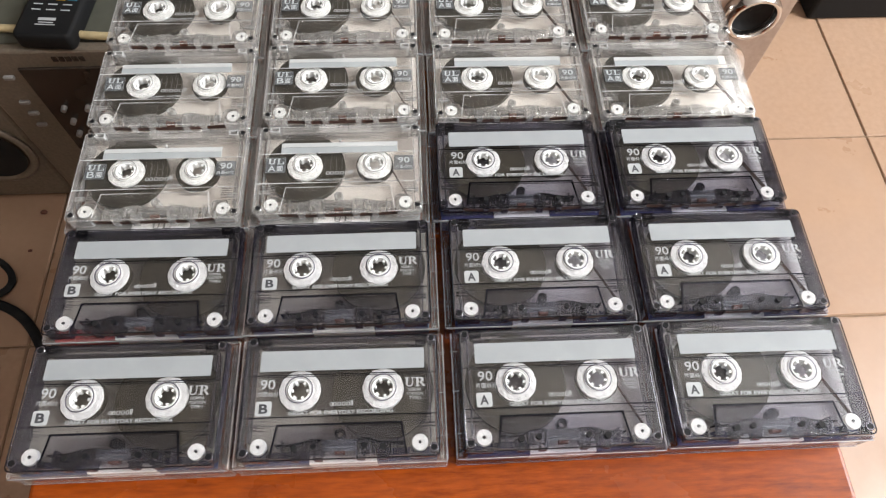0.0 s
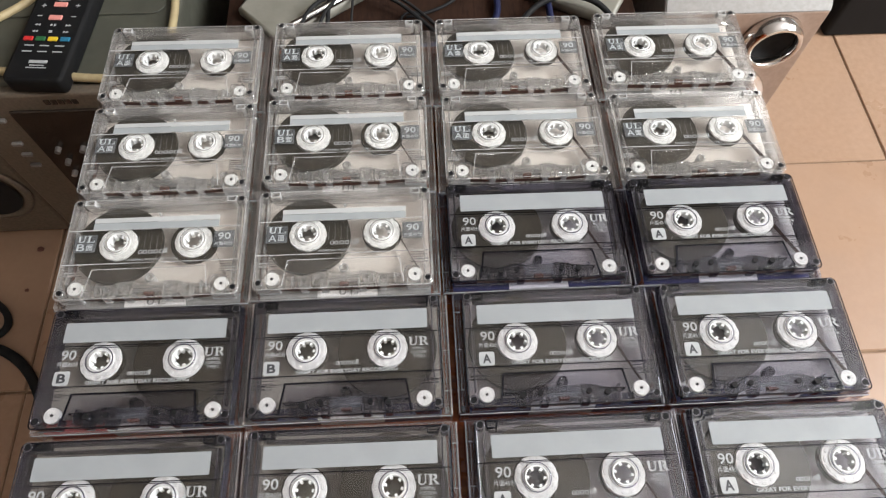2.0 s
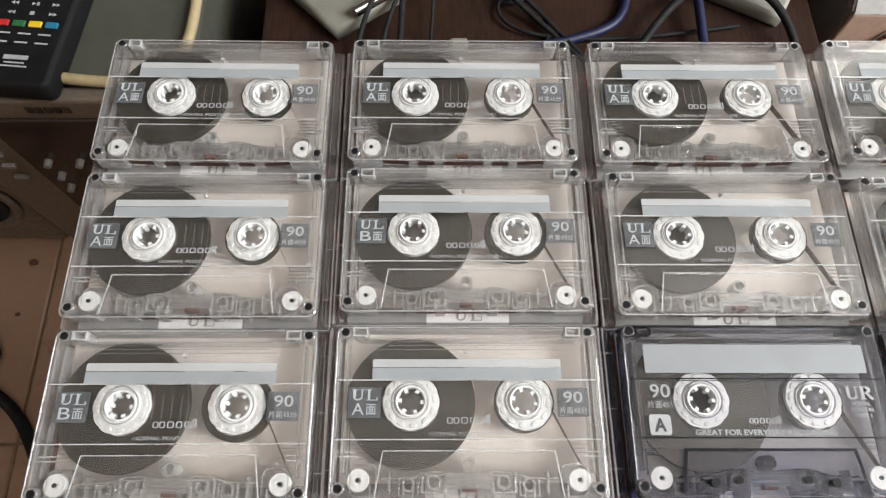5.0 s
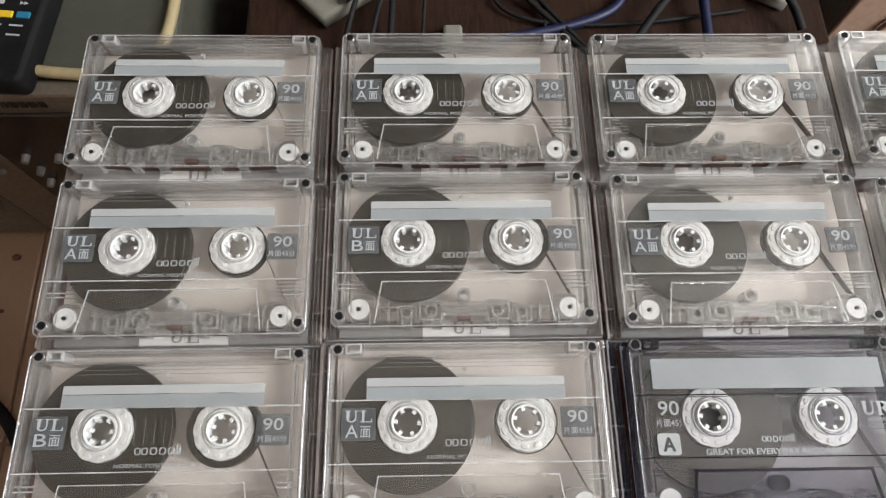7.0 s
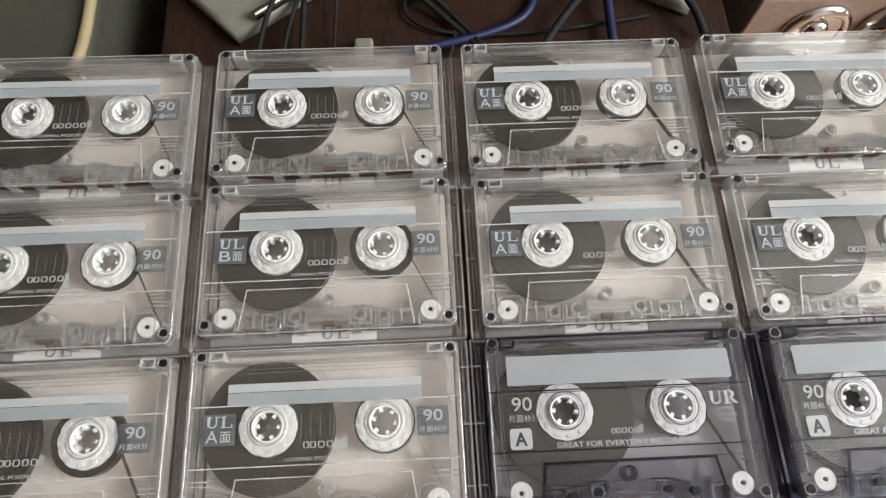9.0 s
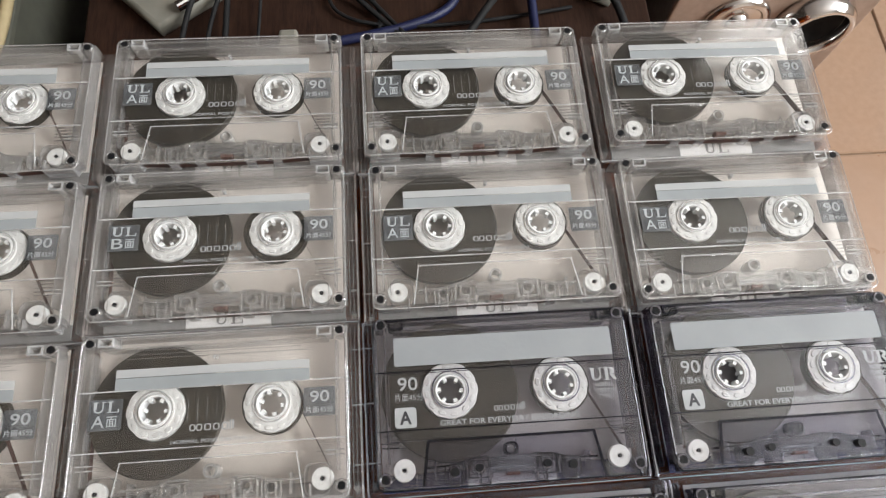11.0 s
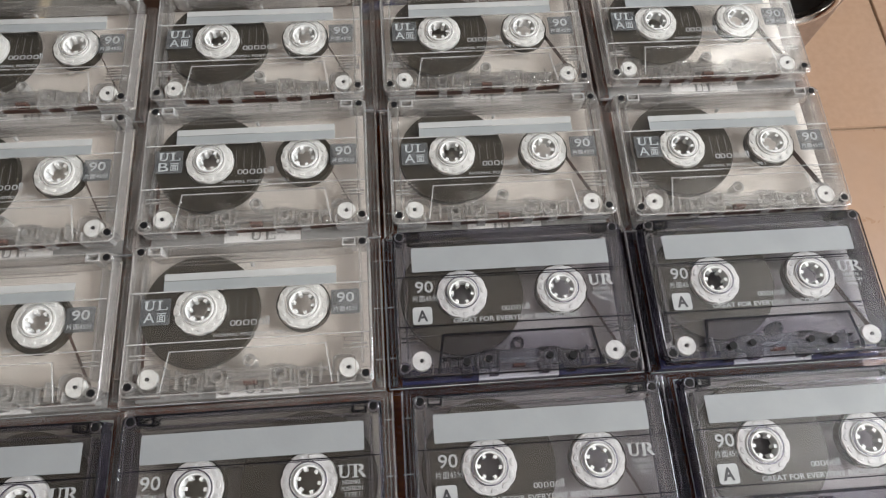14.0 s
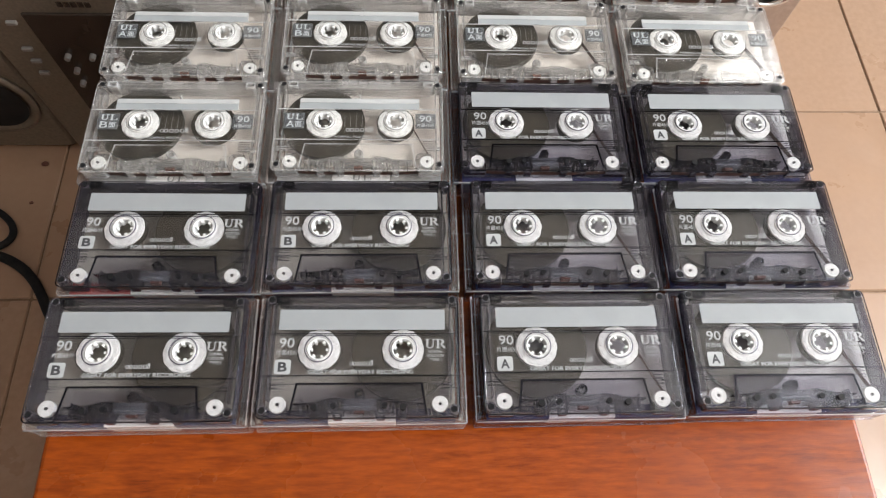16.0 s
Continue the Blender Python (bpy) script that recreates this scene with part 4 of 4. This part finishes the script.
zb = BZ + 0.004
cables = [
    ([(-0.130, 0.47, zb), (-0.122, 0.505, zb + 0.012), (-0.114, 0.527, zb + 0.018), (-0.092, 0.545, zb + 0.018), (-0.041, 0.551, zb + 0.016), (-0.009, 0.523, zb + 0.006), (0.007, 0.510, zb), (0.04, 0.47, zb)], 0.0024, M_RUBBER),
    ([(-0.100, 0.45, zb), (-0.092, 0.515, zb + 0.012), (-0.095, 0.561, zb + 0.02), (-0.092, 0.68, zb + 0.018)], 0.0027, M_RUBBER),
    ([(-0.078, 0.45, zb), (-0.073, 0.514, zb + 0.002), (-0.070, 0.56, zb + 0.016), (-0.068, 0.68, zb + 0.016)], 0.0015, M_RUBBER),
    ([(-0.112, 0.46, zb), (-0.106, 0.53, zb + 0.014), (-0.07, 0.556, zb + 0.02), (-0.02, 0.552, zb + 0.01), (0.02, 0.50, zb), (0.05, 0.46, zb)], 0.0020, M_RUBBER),
    ([(0.04, 0.44, zb), (0.075, 0.49, zb + 0.006), (0.10, 0.525, zb + 0.018), (0.14, 0.535, zb + 0.022), (0.175, 0.520, zb + 0.018), (0.185, 0.49, zb + 0.004)], 0.0036, M_RUBBER),
    ([(-0.03, 0.485, zb), (0.01, 0.492, zb), (0.05, 0.503, zb), (0.070, 0.520, zb), (0.073, 0.554, zb), (0.062, 0.63, zb + 0.016)], 0.0034, M_BLUE),
    ([(0.118, 0.44, zb), (0.120, 0.50, zb + 0.004), (0.120, 0.551, zb + 0.016), (0.112, 0.63, zb + 0.016)], 0.0034, M_BLUE),
    ([(0.0, 0.47, zb), (0.02, 0.51, zb), (-0.01, 0.545, zb), (-0.03, 0.53, zb), (-0.02, 0.505, zb), (0.03, 0.495, zb), (0.09, 0.50, zb), (0.15, 0.510, zb)], 0.0017, M_RUBBER),
    ([(0.045, 0.60, zb), (0.045, 0.565, zb), (0.03, 0.54, zb), (-0.02, 0.53, zb)], 0.0020, M_RUBBER),
]
for pts, r, mat in cables:
    blue = mat is M_BLUE
    tagged(tube("blue_cable" if blue else "black_cable", pts, r * (1.0 if blue else 0.8), mat), "blue network cable on the dark bench" if blue else "thin black cable tangled on the dark bench", "cable")
plug = thing("cable_plug", "small white cable plug on the dark bench", "plug")
part("shell", box(bmesh.new(), -0.061, -0.048, 0.478, 0.497, BZ + 0.0002, BZ + 0.007, 0.002), M_STAND, plug)

# ---- speaker with chrome rings on the right ----
sp = thing("floor_speaker", "rose-silver loudspeaker with chrome-ringed drivers on the floor", "speaker")
PX0, PX1, PY, PZ = 0.233, 0.398, 0.516, -0.088
part("cabinet", box(bmesh.new(), PX0, PX1, PY + 0.004, 0.76, FLOOR, PZ - 0.004, 0.001), M_SPEAKER_TOP, sp)
bm = bmesh.new()
box(bm, PX0 - 0.001, PX1 + 0.001, PY - 0.001, 0.762, PZ - 0.0038, PZ + 0.018)
for v in bm.verts:
    if v.co.z > PZ and v.co.y < 0.6:
        v.co.y += 0.022
bmesh.ops.bevel(bm, geom=bm.edges[:], offset=0.0015, segments=2, affect="EDGES")
part("top_cap", bm, M_SPEAKER_TOP, sp, "bevelled silver top")
part("front_panel", box(bmesh.new(), PX0, PX1, PY, PY + 0.0038, FLOOR, PZ - 0.004, 0.0015), M_SPEAKER, sp)


def driver(x, z, r, depth, plug_r, inner):
    base = Matrix.Translation((x, PY - 0.0002, z)) @ turn_front
    bm = lathe(bmesh.new(), [(r * 0.72, 0.0), (r, 0.0), (r * 1.0, depth * 0.25), (r * 0.97, depth * 0.6), (r * 0.88, depth * 0.95), (r * 0.80, depth), (r * 0.74, depth * 0.9), (r * 0.72, depth * 0.6), (r * 0.72, 0.0)], base, 40)
    chrome = part("chrome_ring", bm, M_CHROME, sp, "polished chrome ring", True)
    bm = lathe(bmesh.new(), [(0.0004, 0.0010), (r * 0.4, 0.0014), (r * 0.71, depth * 0.45)], base, 40)
    part("cone", bm, inner, chrome, smooth=True)
    if plug_r:
        bm = lathe(bmesh.new(), [(plug_r, 0.0015), (plug_r * 0.9, depth * 0.8), (plug_r * 0.5, depth * 1.3), (0.0004, depth * 1.5)], base, 28)
        part("phase_plug", bm, M_CHROME, chrome, smooth=True)


driver(0.351, -0.124, 0.030, 0.018, 0, M_RUBBER)
driver(0.288, -0.124, 0.026, 0.006, 0.010, M_CHROME)
driver(0.322, -0.225, 0.062, 0.006, 0, M_RUBBER)

# ---- black cabinet at the back ----
bx = thing("black_box", "black box standing on the tiled floor", "box")
part("body", box(bmesh.new(), 0.580, 0.95, 0.714, 1.1, FLOOR, -0.02, 0.006, 3), M_BLACK, bx)

# ---- black cables on the floor ----
zf = FLOOR + 0.0045
tagged(tube("floor_cable", [(-0.60, 0.36, zf), (-0.53, 0.362, zf), (-0.495, 0.345, zf), (-0.478, 0.322, zf), (-0.486, 0.303, zf), (-0.52, 0.295, zf), (-0.60, 0.29, zf)], 0.004, M_RUBBER), "black cable curled on the beige floor tiles", "cable")
tagged(tube("floor_cable", [(-0.62, 0.31, zf), (-0.53, 0.302, zf), (-0.49, 0.295, zf), (-0.455, 0.275, zf), (-0.43, 0.242, zf), (-0.41, 0.20, zf), (-0.36, 0.17, zf)], 0.0055, M_RUBBER), "thick black cable on the beige floor tiles", "cable")

# ---- crumbs on the floor ----
for k, (x, y, r) in enumerate(((-0.469, 0.415, 0.0036), (-0.473, 0.362, 0.0022))):
    bm = bmesh.new()
    bmesh.ops.create_icosphere(bm, subdivisions=2, radius=r, matrix=Matrix.Translation((x, y, FLOOR + r * 0.45)) @ Matrix.Diagonal((1.2, 0.9, 0.5, 1)))
    for v in bm.verts:
        v.co += Vector((noise.noise(v.co * 700), noise.noise(v.co * 700 + Vector((5, 1, 2))), 0)) * r * 0.25
    tagged(put("dirt_crumb", bm, M_FELT), "small dark crumb of dirt on the floor tile", "crumb")

# ---- room ----
def slab(name, x0, x1, y0, y1, z0, z1, mat, label):
    return tagged(put(name, box(bmesh.new(), x0, x1, y0, y1, z0, z1), mat), label, name.split("_")[0], kind="structure")


RX, RY0, RY1 = 2.3, -2.2, 1.3
# north wall darkens the far rows' reflections, west wall cuts fill from the left
slab("wall_north", -RX, RX, RY1, RY1 + 0.12, FLOOR, CEIL, M_DARK_WALL, "plain wall out of view, toned dark to cut reflected light")
slab("wall_west", -RX - 0.12, -RX, RY0, RY1, FLOOR, CEIL, M_DARK_WALL, "plain wall out of view, toned dark to cut reflected light")
slab("wall_south", -RX, RX, RY0 - 0.12, RY0, FLOOR, CEIL, M_WALL, "plain cream painted wall")
bm = bmesh.new()
for y0, y1, z0, z1 in ((RY0, -1.05, FLOOR, CEIL), (0.85, RY1, FLOOR, CEIL), (-1.05, 0.85, FLOOR, 0.82), (-1.05, 0.85, 2.08, CEIL)):
    box(bm, RX, RX + 0.12, y0, y1, z0, z1)
tagged(put("wall_east", bm, M_WALL), "cream painted wall with a window opening", "wall", kind="structure")
slab("ceiling", -RX - 0.12, RX + 0.12, RY0 - 0.12, RY1 + 0.12, CEIL, CEIL + 0.1, M_CEIL, "plain white ceiling")
# unseen panel that houses the added top light
fixture = thing("ceiling_light", "flat white light panel added out of view to light the cassettes from above", "lamp")
x, y = LAMP_AT
part("frame", flat(bmesh.new(), [round_rect(x - 0.34, x + 0.34, y - 0.24, y + 0.24, 0.02), round_rect(x - 0.31, x + 0.31, y - 0.21, y + 0.21, 0.01)], CEIL - 0.08, CEIL - 0.0005), M_CEIL, fixture)
part("diffuser", box(bmesh.new(), x - 0.305, x + 0.305, y - 0.205, y + 0.205, CEIL - 0.07, CEIL - 0.06), M_LAMP, fixture)

# unseen body for the added glare source
glare_fixture = thing("wall_lamp", "small square lamp added out of view for glare on the cassettes", "lamp")
x, z = GLARE_LAMP
part("back_plate", box(bmesh.new(), x - 0.10, x + 0.10, 1.275, 1.2995, z - 0.10, z + 0.10, 0.004), M_CEIL, glare_fixture)
part("shade", box(bmesh.new(), x - 0.12, x + 0.12, 1.20, 1.2748, z - 0.12, z + 0.12, 0.012), M_LAMP, glare_fixture)

floor = slab("floor", -RX - 0.12, RX + 0.12, RY0 - 0.12, RY1 + 0.12, FLOOR - 0.1, FLOOR - 0.0025, M_GROUT, "beige ceramic floor tiles with brown joints")
TX, TY = 0.261, 0.2555
bm = bmesh.new()
box(bm, -TX / 2 + 0.0013, TX / 2 - 0.0013, -TY / 2 + 0.0013, TY / 2 - 0.0013, -0.008, 0.0, 0.0012, 1)
tile = bpy.data.meshes.new("tile")
bm.to_mesh(tile)
bm.free()
tile.materials.append(M_TILE)
for i in range(-9, 9):
    for j in range(-9, 4):
        ob = new("tile", tile)
        ob.parent = floor
        ob.matrix_parent_inverse = Matrix.Identity(4)
        ob.location = (0.597 + TX * (i + 0.5) - 2 * TX, 0.242 + TY * (j + 0.5), FLOOR + rng.uniform(-0.0004, 0.0001))
